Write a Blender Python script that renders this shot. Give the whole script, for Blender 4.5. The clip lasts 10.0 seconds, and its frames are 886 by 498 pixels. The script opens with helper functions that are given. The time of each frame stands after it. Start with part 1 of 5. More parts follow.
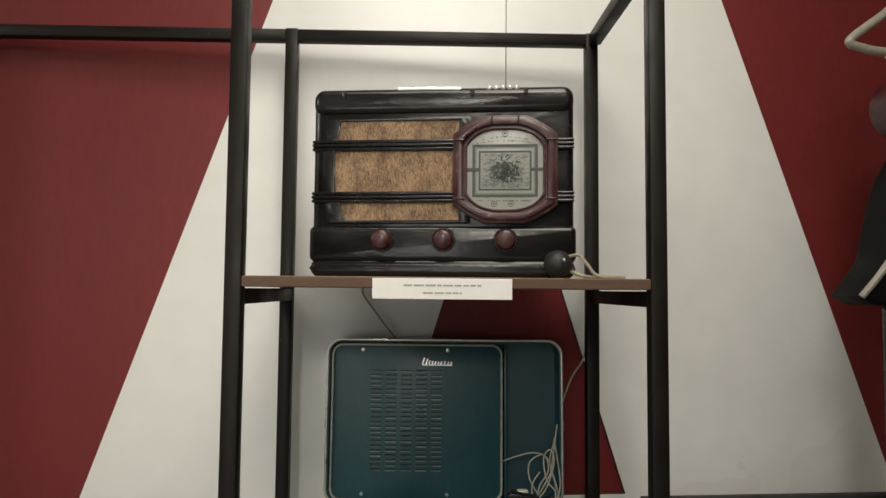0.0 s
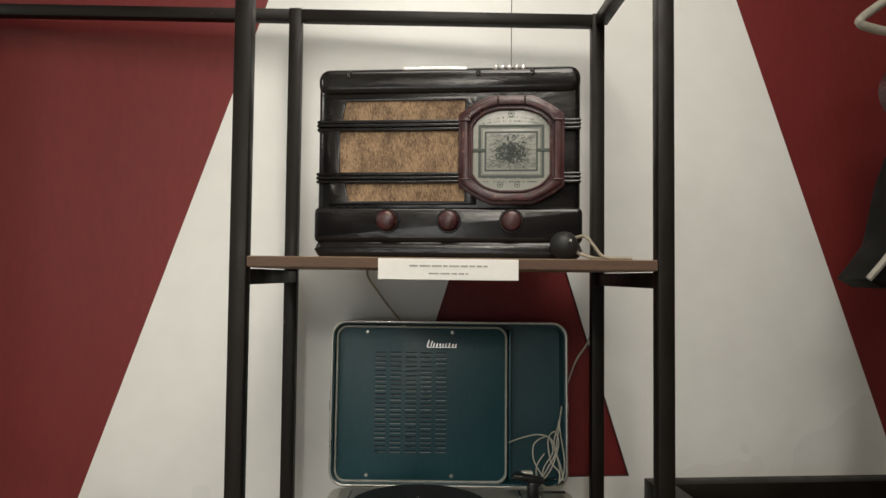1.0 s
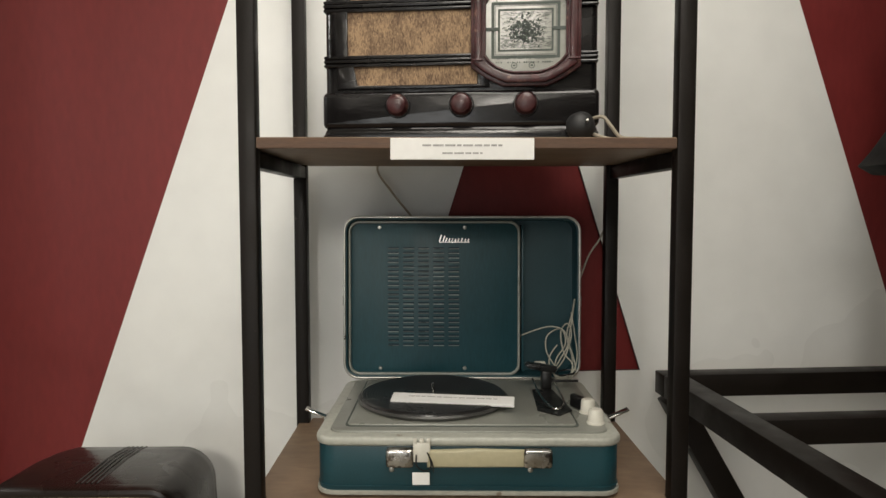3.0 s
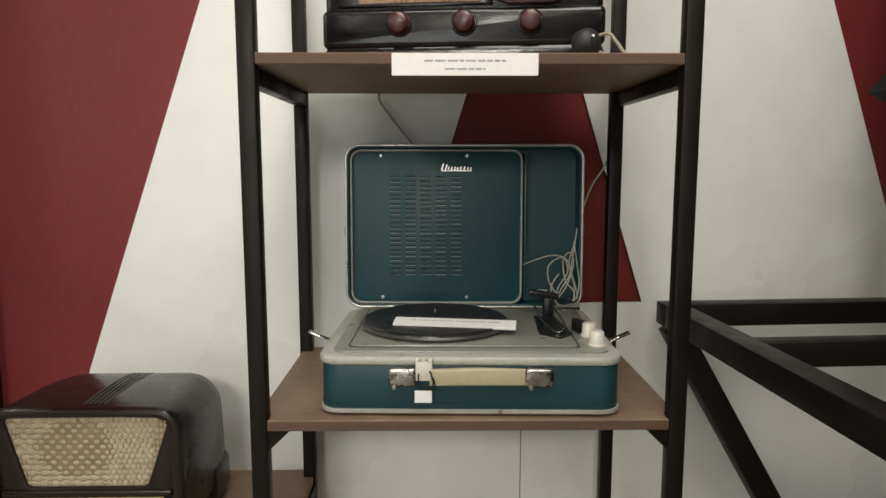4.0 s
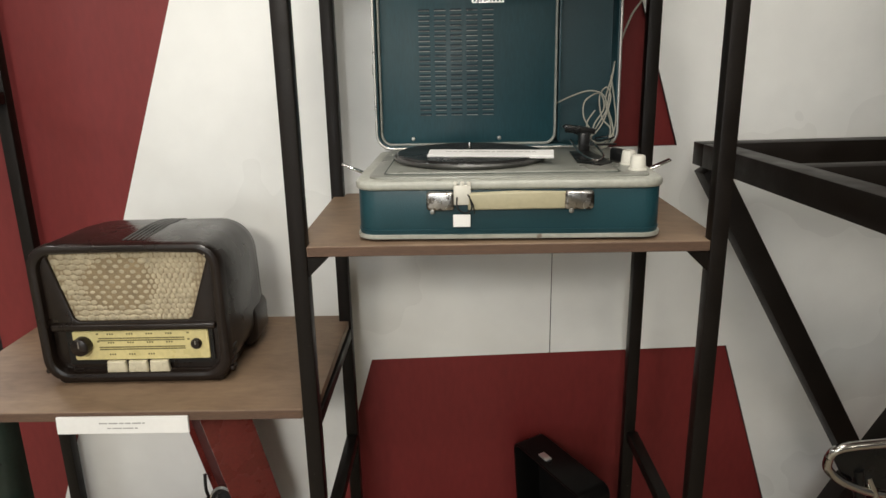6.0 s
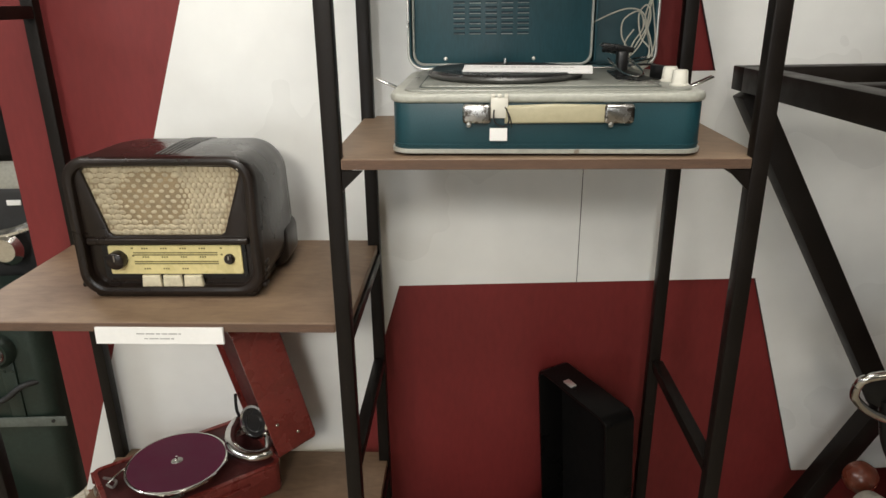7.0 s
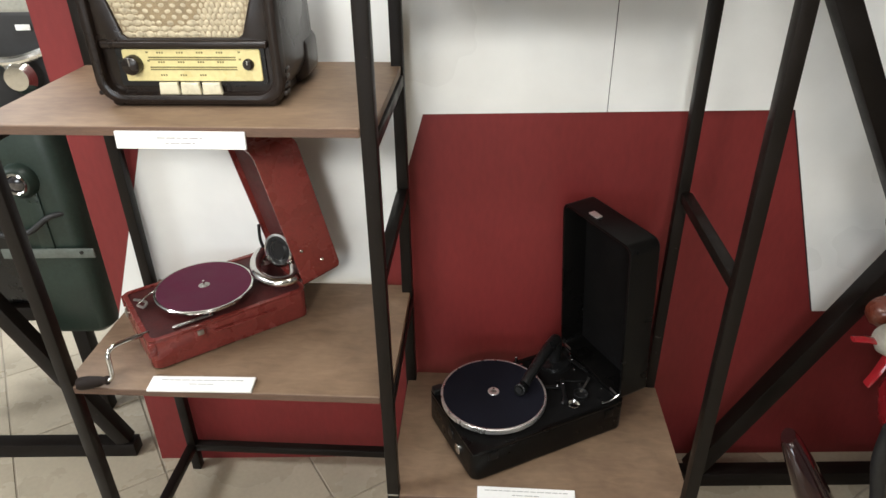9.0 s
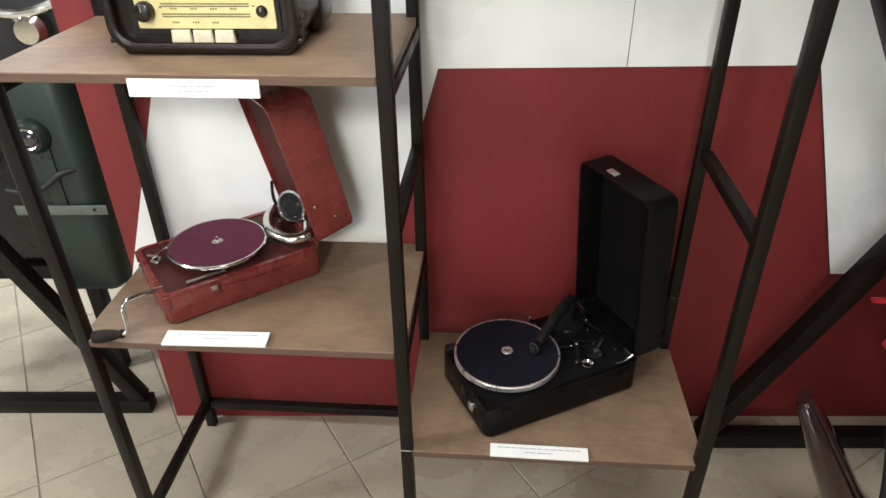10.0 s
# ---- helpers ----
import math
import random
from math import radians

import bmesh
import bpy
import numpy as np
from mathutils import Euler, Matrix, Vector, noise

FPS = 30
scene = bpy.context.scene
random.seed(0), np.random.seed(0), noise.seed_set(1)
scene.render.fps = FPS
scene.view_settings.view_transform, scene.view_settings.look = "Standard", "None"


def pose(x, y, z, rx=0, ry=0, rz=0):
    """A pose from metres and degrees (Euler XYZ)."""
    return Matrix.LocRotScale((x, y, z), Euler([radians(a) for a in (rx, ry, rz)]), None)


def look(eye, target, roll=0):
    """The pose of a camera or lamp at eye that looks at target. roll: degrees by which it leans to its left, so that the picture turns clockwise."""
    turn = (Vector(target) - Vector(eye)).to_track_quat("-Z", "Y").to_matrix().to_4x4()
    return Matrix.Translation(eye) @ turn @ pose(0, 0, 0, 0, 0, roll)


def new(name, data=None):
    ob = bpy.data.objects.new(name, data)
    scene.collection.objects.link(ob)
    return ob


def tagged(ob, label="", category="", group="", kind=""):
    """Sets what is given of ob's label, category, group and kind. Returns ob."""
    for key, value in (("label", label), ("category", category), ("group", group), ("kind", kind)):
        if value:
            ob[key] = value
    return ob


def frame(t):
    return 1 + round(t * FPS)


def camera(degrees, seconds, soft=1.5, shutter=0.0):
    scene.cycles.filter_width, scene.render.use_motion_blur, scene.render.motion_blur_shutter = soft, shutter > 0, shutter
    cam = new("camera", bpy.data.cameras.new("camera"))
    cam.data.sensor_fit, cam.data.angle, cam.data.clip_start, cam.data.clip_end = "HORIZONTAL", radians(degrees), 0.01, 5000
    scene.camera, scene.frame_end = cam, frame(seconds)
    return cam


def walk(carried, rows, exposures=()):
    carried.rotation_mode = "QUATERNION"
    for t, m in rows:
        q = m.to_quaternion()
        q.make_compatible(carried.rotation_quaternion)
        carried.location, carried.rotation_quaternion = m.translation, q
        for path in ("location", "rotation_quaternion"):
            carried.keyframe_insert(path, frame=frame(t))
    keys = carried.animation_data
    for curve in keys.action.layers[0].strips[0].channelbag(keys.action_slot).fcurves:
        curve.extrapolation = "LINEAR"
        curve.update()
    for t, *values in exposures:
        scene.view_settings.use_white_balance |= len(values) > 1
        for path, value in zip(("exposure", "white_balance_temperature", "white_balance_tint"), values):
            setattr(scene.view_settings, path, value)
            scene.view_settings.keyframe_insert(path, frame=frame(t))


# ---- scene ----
cam = camera(66.1, 10.0)
PATH = [
    (0, (0.206, -1.029, 2.012), (0.378, 0.96, 2.132), 0.5),
    (0.5, (0.205, -1.027, 2.011), (0.375, 0.962, 2.125), 0.6),
    (1, (0.2, -1.023, 2.003), (0.368, 0.969, 2.084), 0.6),
    (1.5, (0.193, -1.017, 1.984), (0.348, 0.976, 2.025), 0.3),
    (2, (0.19, -1.014, 1.972), (0.336, 0.981, 1.963), -0.0),
    (2.5, (0.19, -1.009, 1.952), (0.342, 0.984, 1.888), -0.1),
    (4, (0.19, -1.004, 1.877), (0.334, 0.975, 1.624), -0.0),
    (4.5, (0.184, -1.004, 1.848), (0.33, 0.962, 1.511), -0.5),
    (5, (0.182, -1.001, 1.821), (0.313, 0.949, 1.395), -0.5),
    (5.5, (0.172, -0.997, 1.792), (0.282, 0.935, 1.289), -1.1),
    (6.8, (0.128, -1.015, 1.72), (0.189, 0.88, 1.082), -0.6),
    (7, (0.125, -1.012, 1.71), (0.169, 0.867, 1.028), -0.7),
    (7.5, (0.115, -1.013, 1.68), (0.142, 0.837, 0.919), -0.7),
    (8, (0.11, -1.021, 1.643), (0.123, 0.795, 0.805), -0.9),
    (8.5, (0.109, -1.03, 1.611), (0.106, 0.752, 0.704), -1.1),
    (9, (0.106, -1.034, 1.579), (0.096, 0.707, 0.595), -0.8),
    (9.5, (0.102, -1.038, 1.557), (0.078, 0.677, 0.528), -1.0),
    (10, (0.094, -1.036, 1.546), (0.056, 0.661, 0.488), -0.9),
]
walk(cam, [(t, look(eye, target, roll)) for t, eye, target, roll in PATH],
     exposures=[(0, -0.46, 6930, 10), (2.5, -0.35, 6880, 10), (4.5, -0.06, 6750, 10), (5.5, 0.09, 6700, 10), (7.5, 0.46, 6560, 10), (8.5, 0.9, 6380, 10), (10, 1.05, 6220, 10)])

# ---- light ----
world = bpy.data.worlds.new("hall")
scene.world = world
world.use_nodes = True
world.node_tree.nodes["Background"].inputs[0].default_value = (0.9, 0.95, 1.0, 1)
world.node_tree.nodes["Background"].inputs[1].default_value = 0.012


def ceiling_lamp(x, y, z, power, sx, sy, tone=(1.0, 0.965, 0.905)):
    d = bpy.data.lights.new("panel_light", "AREA")
    d.shape, d.size, d.size_y, d.energy, d.color = "RECTANGLE", sx, sy, power, tone
    o = new("panel_light", d)
    o.matrix_world = pose(x, y, z)
    return o


CEIL = 3.7
WARM, COOL = (1.0, 0.955, 0.88), (0.95, 0.98, 1.0)
LAMPS = [(0.26, -0.60, 15, (1.0, 0.98, 0.935)), (-3.1, -3.3, 46, WARM), (-1.3, -4.6, 16, WARM), (-4.4, -1.2, 110, COOL), (-1.9, 2.0, 66, COOL), (2.2, -4.2, 11, (1.0, 0.91, 0.78))]
for lx, ly, lp, tone in LAMPS:
    ceiling_lamp(lx, ly, CEIL - 0.045, lp, 1.18, 0.58, tone)

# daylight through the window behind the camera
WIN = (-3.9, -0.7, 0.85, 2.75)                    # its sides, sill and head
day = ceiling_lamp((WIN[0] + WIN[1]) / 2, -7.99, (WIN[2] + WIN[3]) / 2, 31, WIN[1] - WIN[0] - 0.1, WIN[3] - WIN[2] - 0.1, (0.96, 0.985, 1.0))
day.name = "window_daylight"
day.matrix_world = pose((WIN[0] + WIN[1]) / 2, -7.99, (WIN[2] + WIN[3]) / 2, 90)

# ceiling spotlights turned on the rack: place, aim, power, cone in degrees, colour
SPOTS = [((-0.62, -4.5, CEIL - 0.22), (-0.10, 0.4, 1.50), 410, 25, (1.0, 0.97, 0.905)),
         ((0.42, -1.25, CEIL - 0.22), (0.40, 0.4, 2.48), 118, 68, (1.0, 0.965, 0.905))]
for place, aim, power, cone, tone in SPOTS:
    spot = bpy.data.lights.new("spotlight", "SPOT")
    spot.energy, spot.color, spot.spot_size, spot.spot_blend, spot.shadow_soft_size = power, tone, radians(cone), 1.0, 0.42
    new("spotlight", spot).matrix_world = look(place, aim)


# ---- materials ----
def principled(name, rgb, rough=0.5, metal=0.0, spec=0.5, coat=0.0):
    m = bpy.data.materials.new(name)
    m.use_nodes = True
    b = m.node_tree.nodes["Principled BSDF"]
    b.inputs["Base Color"].default_value = (*rgb, 1)
    b.inputs["Roughness"].default_value = rough
    b.inputs["Metallic"].default_value = metal
    b.inputs["Specular IOR Level"].default_value = spec
    b.inputs["Coat Weight"].default_value = coat
    return m


def surface(name, rgb, rough=0.5, metal=0.0, vary=0.12, big=3.0, fine=120.0, bump=0.1, depth=0.001, spec=0.5, coat=0.0, rvary=0.12, stretch=(1, 1, 1), scuff=None):
    """Base colour broken up by broad stains and fine grain, with fine relief and uneven gloss."""
    m = principled(name, rgb, rough, metal, spec, coat)
    nt = m.node_tree
    N, L = nt.nodes, nt.links
    b = N["Principled BSDF"]
    tc = N.new("ShaderNodeTexCoord")
    mp = N.new("ShaderNodeMapping")
    mp.inputs["Scale"].default_value = stretch
    L.new(tc.outputs["Object"], mp.inputs[0])
    n1 = N.new("ShaderNodeTexNoise")
    n1.inputs["Scale"].default_value, n1.inputs["Detail"].default_value = big, 4
    n2 = N.new("ShaderNodeTexNoise")
    n2.inputs["Scale"].default_value, n2.inputs["Detail"].default_value = fine, 5
    L.new(mp.outputs[0], n1.inputs["Vector"])
    L.new(mp.outputs[0], n2.inputs["Vector"])
    add = N.new("ShaderNodeMath")
    add.operation = "ADD"
    L.new(n1.outputs["Fac"], add.inputs[0])
    L.new(n2.outputs["Fac"], add.inputs[1])
    ramp = N.new("ShaderNodeMapRange")
    ramp.inputs["From Min"].default_value, ramp.inputs["From Max"].default_value = 0.6, 1.4
    ramp.inputs["To Min"].default_value, ramp.inputs["To Max"].default_value = 1 - vary, 1 + vary
    L.new(add.outputs[0], ramp.inputs["Value"])
    mul = N.new("ShaderNodeMix")
    mul.data_type, mul.blend_type = "RGBA", "MULTIPLY"
    mul.inputs["Factor"].default_value = 1
    mul.inputs[6].default_value = (*rgb, 1)
    L.new(ramp.outputs[0], mul.inputs[7])
    out = mul.outputs[2]
    if scuff:
        n3 = N.new("ShaderNodeTexNoise")
        n3.inputs["Scale"].default_value, n3.inputs["Detail"].default_value = scuff[0], 8
        L.new(mp.outputs[0], n3.inputs["Vector"])
        r3 = N.new("ShaderNodeMapRange")
        r3.inputs["From Min"].default_value, r3.inputs["From Max"].default_value = scuff[1], scuff[1] + 0.06
        L.new(n3.outputs["Fac"], r3.inputs["Value"])
        mx = N.new("ShaderNodeMix")
        mx.data_type = "RGBA"
        L.new(r3.outputs[0], mx.inputs["Factor"])
        L.new(out, mx.inputs[6])
        mx.inputs[7].default_value = (*scuff[2], 1)
        out = mx.outputs[2]
    L.new(out, b.inputs["Base Color"])
    rr = N.new("ShaderNodeMapRange")
    rr.inputs["From Min"].default_value, rr.inputs["From Max"].default_value = 0.3, 0.7
    rr.inputs["To Min"].default_value, rr.inputs["To Max"].default_value = max(0.02, rough - rvary), min(1, rough + rvary)
    L.new(n1.outputs["Fac"], rr.inputs["Value"])
    L.new(rr.outputs[0], b.inputs["Roughness"])
    bp = N.new("ShaderNodeBump")
    bp.inputs["Strength"].default_value, bp.inputs["Distance"].default_value = bump, depth
    L.new(n2.outputs["Fac"], bp.inputs["Height"])
    L.new(bp.outputs[0], b.inputs["Normal"])
    if coat:
        L.new(bp.outputs[0], b.inputs["Coat Normal"])
        b.inputs["Coat Roughness"].default_value = 0.06
    return m


def per_piece(m, spread):
    """Lets each piece that uses m differ a little in brightness."""
    nt = m.node_tree
    b = nt.nodes["Principled BSDF"]
    src = b.inputs["Base Color"].links[0].from_socket
    oi = nt.nodes.new("ShaderNodeObjectInfo")
    r = nt.nodes.new("ShaderNodeMapRange")
    r.inputs["To Min"].default_value, r.inputs["To Max"].default_value = 1 - spread, 1 + spread
    nt.links.new(oi.outputs["Random"], r.inputs["Value"])
    mx = nt.nodes.new("ShaderNodeMix")
    mx.data_type, mx.blend_type = "RGBA", "MULTIPLY"
    mx.inputs["Factor"].default_value = 1
    nt.links.new(src, mx.inputs[6])
    nt.links.new(r.outputs[0], mx.inputs[7])
    nt.links.new(mx.outputs[2], b.inputs["Base Color"])
    return m


def wood(name, dark, light, rough=0.55, scale=9.0):
    """Stained plywood: long grain along x, stains and pores."""
    m = principled(name, light, rough)
    nt = m.node_tree
    N, L = nt.nodes, nt.links
    b = N["Principled BSDF"]
    tc = N.new("ShaderNodeTexCoord")
    mp = N.new("ShaderNodeMapping")
    mp.inputs["Scale"].default_value = (2.2, 7.0, 7.0)
    L.new(tc.outputs["Object"], mp.inputs[0])
    n1 = N.new("ShaderNodeTexNoise")
    n1.inputs["Scale"].default_value, n1.inputs["Detail"].default_value, n1.inputs["Distortion"].default_value = scale, 8, 0.9
    L.new(mp.outputs[0], n1.inputs["Vector"])
    n2 = N.new("ShaderNodeTexNoise")
    n2.inputs["Scale"].default_value, n2.inputs["Detail"].default_value, n2.inputs["Roughness"].default_value = 5.0, 9, 0.62
    L.new(tc.outputs["Object"], n2.inputs["Vector"])
    add = N.new("ShaderNodeMath")
    add.operation = "MULTIPLY_ADD"
    add.inputs[1].default_value = 0.3
    L.new(n1.outputs["Fac"], add.inputs[0])
    half = N.new("ShaderNodeMath")
    half.operation = "MULTIPLY"
    half.inputs[1].default_value = 0.7
    L.new(n2.outputs["Fac"], half.inputs[0])
    L.new(half.outputs[0], add.inputs[2])
    cr = N.new("ShaderNodeValToRGB")
    cr.color_ramp.elements[0].position, cr.color_ramp.elements[0].color = 0.36, (*dark, 1)
    cr.color_ramp.elements[1].position, cr.color_ramp.elements[1].color = 0.64, (*light, 1)
    L.new(add.outputs[0], cr.inputs[0])
    L.new(cr.outputs[0], b.inputs["Base Color"])
    bp = N.new("ShaderNodeBump")
    bp.inputs["Strength"].default_value, bp.inputs["Distance"].default_value = 0.12, 0.001
    L.new(n1.outputs["Fac"], bp.inputs["Height"])
    L.new(bp.outputs[0], b.inputs["Normal"])
    return m


def cloth(name, c1, c2, sx, sz, rough=0.8, wob=0.6, bands=True):
    """Woven grille cloth in the x-z plane: two crossed waves with a wavering thread."""
    m = principled(name, c1, rough)
    nt = m.node_tree
    N, L = nt.nodes, nt.links
    b = N["Principled BSDF"]
    tc = N.new("ShaderNodeTexCoord")
    w = []
    for axis, sc, dist in (("X", sx, wob * 3), ("Z", sz, wob * 3)):
        wv = N.new("ShaderNodeTexWave")
        wv.bands_direction = axis
        wv.inputs["Scale"].default_value, wv.inputs["Distortion"].default_value = sc, dist
        wv.inputs["Detail"].default_value, wv.inputs["Detail Scale"].default_value = 2, 1.5
        L.new(tc.outputs["Object"], wv.inputs["Vector"])
        w.append(wv)
    mul = N.new("ShaderNodeMath")
    mul.operation = "MULTIPLY"
    L.new(w[0].outputs["Fac"], mul.inputs[0])
    L.new(w[1].outputs["Fac"], mul.inputs[1])
    nz = N.new("ShaderNodeTexNoise")
    nz.inputs["Scale"].default_value, nz.inputs["Detail"].default_value = 25, 5
    L.new(tc.outputs["Object"], nz.inputs["Vector"])
    ad = N.new("ShaderNodeMath")
    ad.operation = "MULTIPLY_ADD"
    ad.inputs[1].default_value = 0.6
    L.new(nz.outputs["Fac"], ad.inputs[0])
    L.new(mul.outputs[0], ad.inputs[2])
    cr = N.new("ShaderNodeValToRGB")
    cr.color_ramp.elements[0].position, cr.color_ramp.elements[0].color = 0.25, (*c2, 1)
    cr.color_ramp.elements[1].position, cr.color_ramp.elements[1].color = 0.85, (*c1, 1)
    L.new(ad.outputs[0], cr.inputs[0])
    L.new(cr.outputs[0], b.inputs["Base Color"])
    bp = N.new("ShaderNodeBump")
    bp.inputs["Strength"].default_value, bp.inputs["Distance"].default_value = 0.5, 0.001
    L.new(mul.outputs[0], bp.inputs["Height"])
    L.new(bp.outputs[0], b.inputs["Normal"])
    return m


def flecked(name, light, dark):
    """Old brown grille cloth: short wavering upright flecks over cloudy stains."""
    m = principled(name, light, 0.7)
    nt = m.node_tree
    N, L = nt.nodes, nt.links
    b = N["Principled BSDF"]
    tc = N.new("ShaderNodeTexCoord")
    mp = N.new("ShaderNodeMapping")
    mp.inputs["Scale"].default_value = (330, 330, 105)
    L.new(tc.outputs["Object"], mp.inputs[0])
    n1 = N.new("ShaderNodeTexNoise")
    n1.inputs["Scale"].default_value, n1.inputs["Detail"].default_value, n1.inputs["Distortion"].default_value = 1.0, 3, 1.6
    L.new(mp.outputs[0], n1.inputs["Vector"])
    n2 = N.new("ShaderNodeTexNoise")
    n2.inputs["Scale"].default_value, n2.inputs["Detail"].default_value = 26, 5
    L.new(tc.outputs["Object"], n2.inputs["Vector"])
    add = N.new("ShaderNodeMath")
    add.operation = "MULTIPLY_ADD"
    add.inputs[1].default_value = 0.7
    L.new(n2.outputs["Fac"], add.inputs[0])
    L.new(n1.outputs["Fac"], add.inputs[2])
    cr = N.new("ShaderNodeValToRGB")
    cr.color_ramp.elements[0].position, cr.color_ramp.elements[0].color = 0.66, (*dark, 1)
    cr.color_ramp.elements[1].position, cr.color_ramp.elements[1].color = 1.0, (*light, 1)
    mid = cr.color_ramp.elements.new(0.80)
    mid.color = (*[0.70 * p + 0.30 * q for p, q in zip(dark, light)], 1)
    L.new(add.outputs[0], cr.inputs[0])
    L.new(cr.outputs[0], b.inputs["Base Color"])
    bp = N.new("ShaderNodeBump")
    bp.inputs["Strength"].default_value, bp.inputs["Distance"].default_value = 0.6, 0.001
    L.new(n1.outputs["Fac"], bp.inputs["Height"])
    L.new(bp.outputs[0], b.inputs["Normal"])
    return m


RED = surface("red_wall_paint", (0.172, 0.021, 0.0205), 0.50, spec=0.32, vary=0.13, big=2.2, fine=60, bump=0.05, rvary=0.06, stretch=(1.6, 1, 0.5))
WHITE = surface("white_satin_panel", (0.79, 0.795, 0.77), 0.30, vary=0.05, big=1.1, fine=14, bump=0.03, rvary=0.06)
EDGE = surface("panel_edge", (0.06, 0.045, 0.045), 0.7, vary=0.1)
PLASTER = surface("grey_plaster", (0.20, 0.20, 0.20), 0.8, vary=0.06, big=1.5)
CEILP = surface("pale_ceiling_paint", (0.55, 0.55, 0.53), 0.8, vary=0.04, big=1.5)
STEEL = surface("black_painted_steel", (0.0085, 0.0062, 0.0048), 0.44, spec=0.18, vary=0.3, big=14, fine=260, bump=0.12, rvary=0.12, scuff=(38, 0.73, (0.10, 0.09, 0.08)))
PLY = wood("stained_plywood", (0.158, 0.100, 0.062), (0.275, 0.186, 0.116))
PLYEDGE = surface("plywood_edge", (0.11, 0.063, 0.04), 0.7, vary=0.35, big=30, fine=200, stretch=(0.4, 1, 6))
BAKE = surface("dark_bakelite", (0.0075, 0.0066, 0.0066), 0.22, spec=0.38, vary=0.4, big=14, fine=90, bump=0.5, rvary=0.12, coat=0.14, stretch=(0.4, 1, 1), scuff=(48, 0.70, (0.055, 0.045, 0.04)))
BAKE2 = surface("brown_black_bakelite", (0.013, 0.0085, 0.0065), 0.31, spec=0.30, vary=0.4, big=6, fine=60, bump=0.2, coat=0.10, rvary=0.12, scuff=(60, 0.74, (0.05, 0.04, 0.035)))
MAROON = surface("maroon_bakelite", (0.047, 0.0105, 0.0115), 0.38, vary=0.6, big=30, fine=90, bump=0.5, coat=0.1, scuff=(55, 0.62, (0.14, 0.065, 0.05)))
GRILLE = flecked("brown_grille_cloth", (0.36, 0.235, 0.130), (0.100, 0.057, 0.030))
GRILLE2 = cloth("beige_grille_cloth", (0.40, 0.34, 0.225), (0.235, 0.180, 0.110), 46, 30, wob=0.4)
SPEAKERSHADE = surface("speaker_hole_shade", (0.255, 0.195, 0.115), 0.85, vary=0.35, big=40, fine=400, bump=0.4)
DIAL = surface("dial_paper", (0.265, 0.27, 0.235), 0.35, vary=0.12, big=20, coat=0.4)
TUFT = surface("beige_cloth_tuft", (0.43, 0.37, 0.255), 0.85, vary=0.3, big=30)
GREYBEIGE = surface("grey_beige_enamel", (0.34, 0.32, 0.27), 0.4, vary=0.2, big=18)
INK = surface("dark_ink", (0.055, 0.07, 0.06), 0.5, vary=0.2, big=40)
INK2 = surface("grey_ink", (0.135, 0.145, 0.13), 0.5, vary=0.25, big=60)
TEAL = surface("teal_leatherette", (0.009, 0.050, 0.063), 0.42, spec=0.4, vary=0.2, big=9, fine=420, bump=0.35, depth=0.0006, rvary=0.08, scuff=(45, 0.75, (0.06, 0.09, 0.10)))
TEALIN = surface("teal_inner_board", (0.0115, 0.054, 0.068), 0.40, spec=0.4, vary=0.22, big=7, fine=300, bump=0.25, depth=0.0006, stretch=(1, 1, 0.16))
SLOTSHADE = surface("teal_slot_shade", (0.007, 0.030, 0.044), 0.7)
SLAT = per_piece(surface("pressed_slat_edge", (0.165, 0.195, 0.185), 0.34, vary=0.5, big=14), 0.75)
TRIM = surface("grey_cream_trim", (0.27, 0.285, 0.255), 0.36, vary=0.3, big=10, fine=90, scuff=(30, 0.66, (0.10, 0.12, 0.12)))
CREAMRIM = surface("cream_plastic_rim", (0.40, 0.405, 0.355), 0.38, vary=0.2, big=12, fine=120, scuff=(34, 0.67, (0.20, 0.17, 0.13)))
TARNISH = surface("tarnished_chrome", (0.46, 0.45, 0.43), 0.24, metal=1.0, vary=0.3, big=30, fine=120, scuff=(70, 0.54, (0.13, 0.115, 0.10)))
DECK = surface("grey_hammered_deck", (0.245, 0.25, 0.22), 0.36, metal=0.1, vary=0.12, big=8, fine=260, bump=0.2)
CREAM = surface("cream_plastic", (0.43, 0.39, 0.255), 0.42, vary=0.1, big=15)
KEYIV = surface("yellowed_ivory_key", (0.60, 0.55, 0.40), 0.34, vary=0.12, big=30)
RIMDK = surface("dark_turntable_rim", (0.10, 0.10, 0.095), 0.42, metal=0.6, vary=0.2, big=20)
IVORY = surface("ivory_plastic", (0.66, 0.64, 0.56), 0.36, vary=0.06, big=20)
CHROME = surface("worn_chrome", (0.62, 0.61, 0.58), 0.16, metal=1.0, vary=0.12, big=25, fine=150, bump=0.04, scuff=(60, 0.72, (0.25, 0.21, 0.17)))
BRUSHED = surface("dull_metal", (0.42, 0.41, 0.38), 0.36, metal=1.0, vary=0.2, big=30, fine=200)
VINYL = surface("black_record_vinyl", (0.014, 0.014, 0.014), 0.3, vary=0.2, big=6, fine=200, bump=0.1)
BLACKP = surface("black_plastic", (0.008, 0.008, 0.008), 0.32, spec=0.35, vary=0.2, big=20)
PURPLE = surface("plum_felt", (0.105, 0.010, 0.038), 0.85, vary=0.2, big=16, fine=500, bump=0.3)
NAVY = surface("dark_blue_felt", (0.0075, 0.0075, 0.013), 0.9, spec=0.15, vary=0.25, big=14, fine=500, bump=0.3)
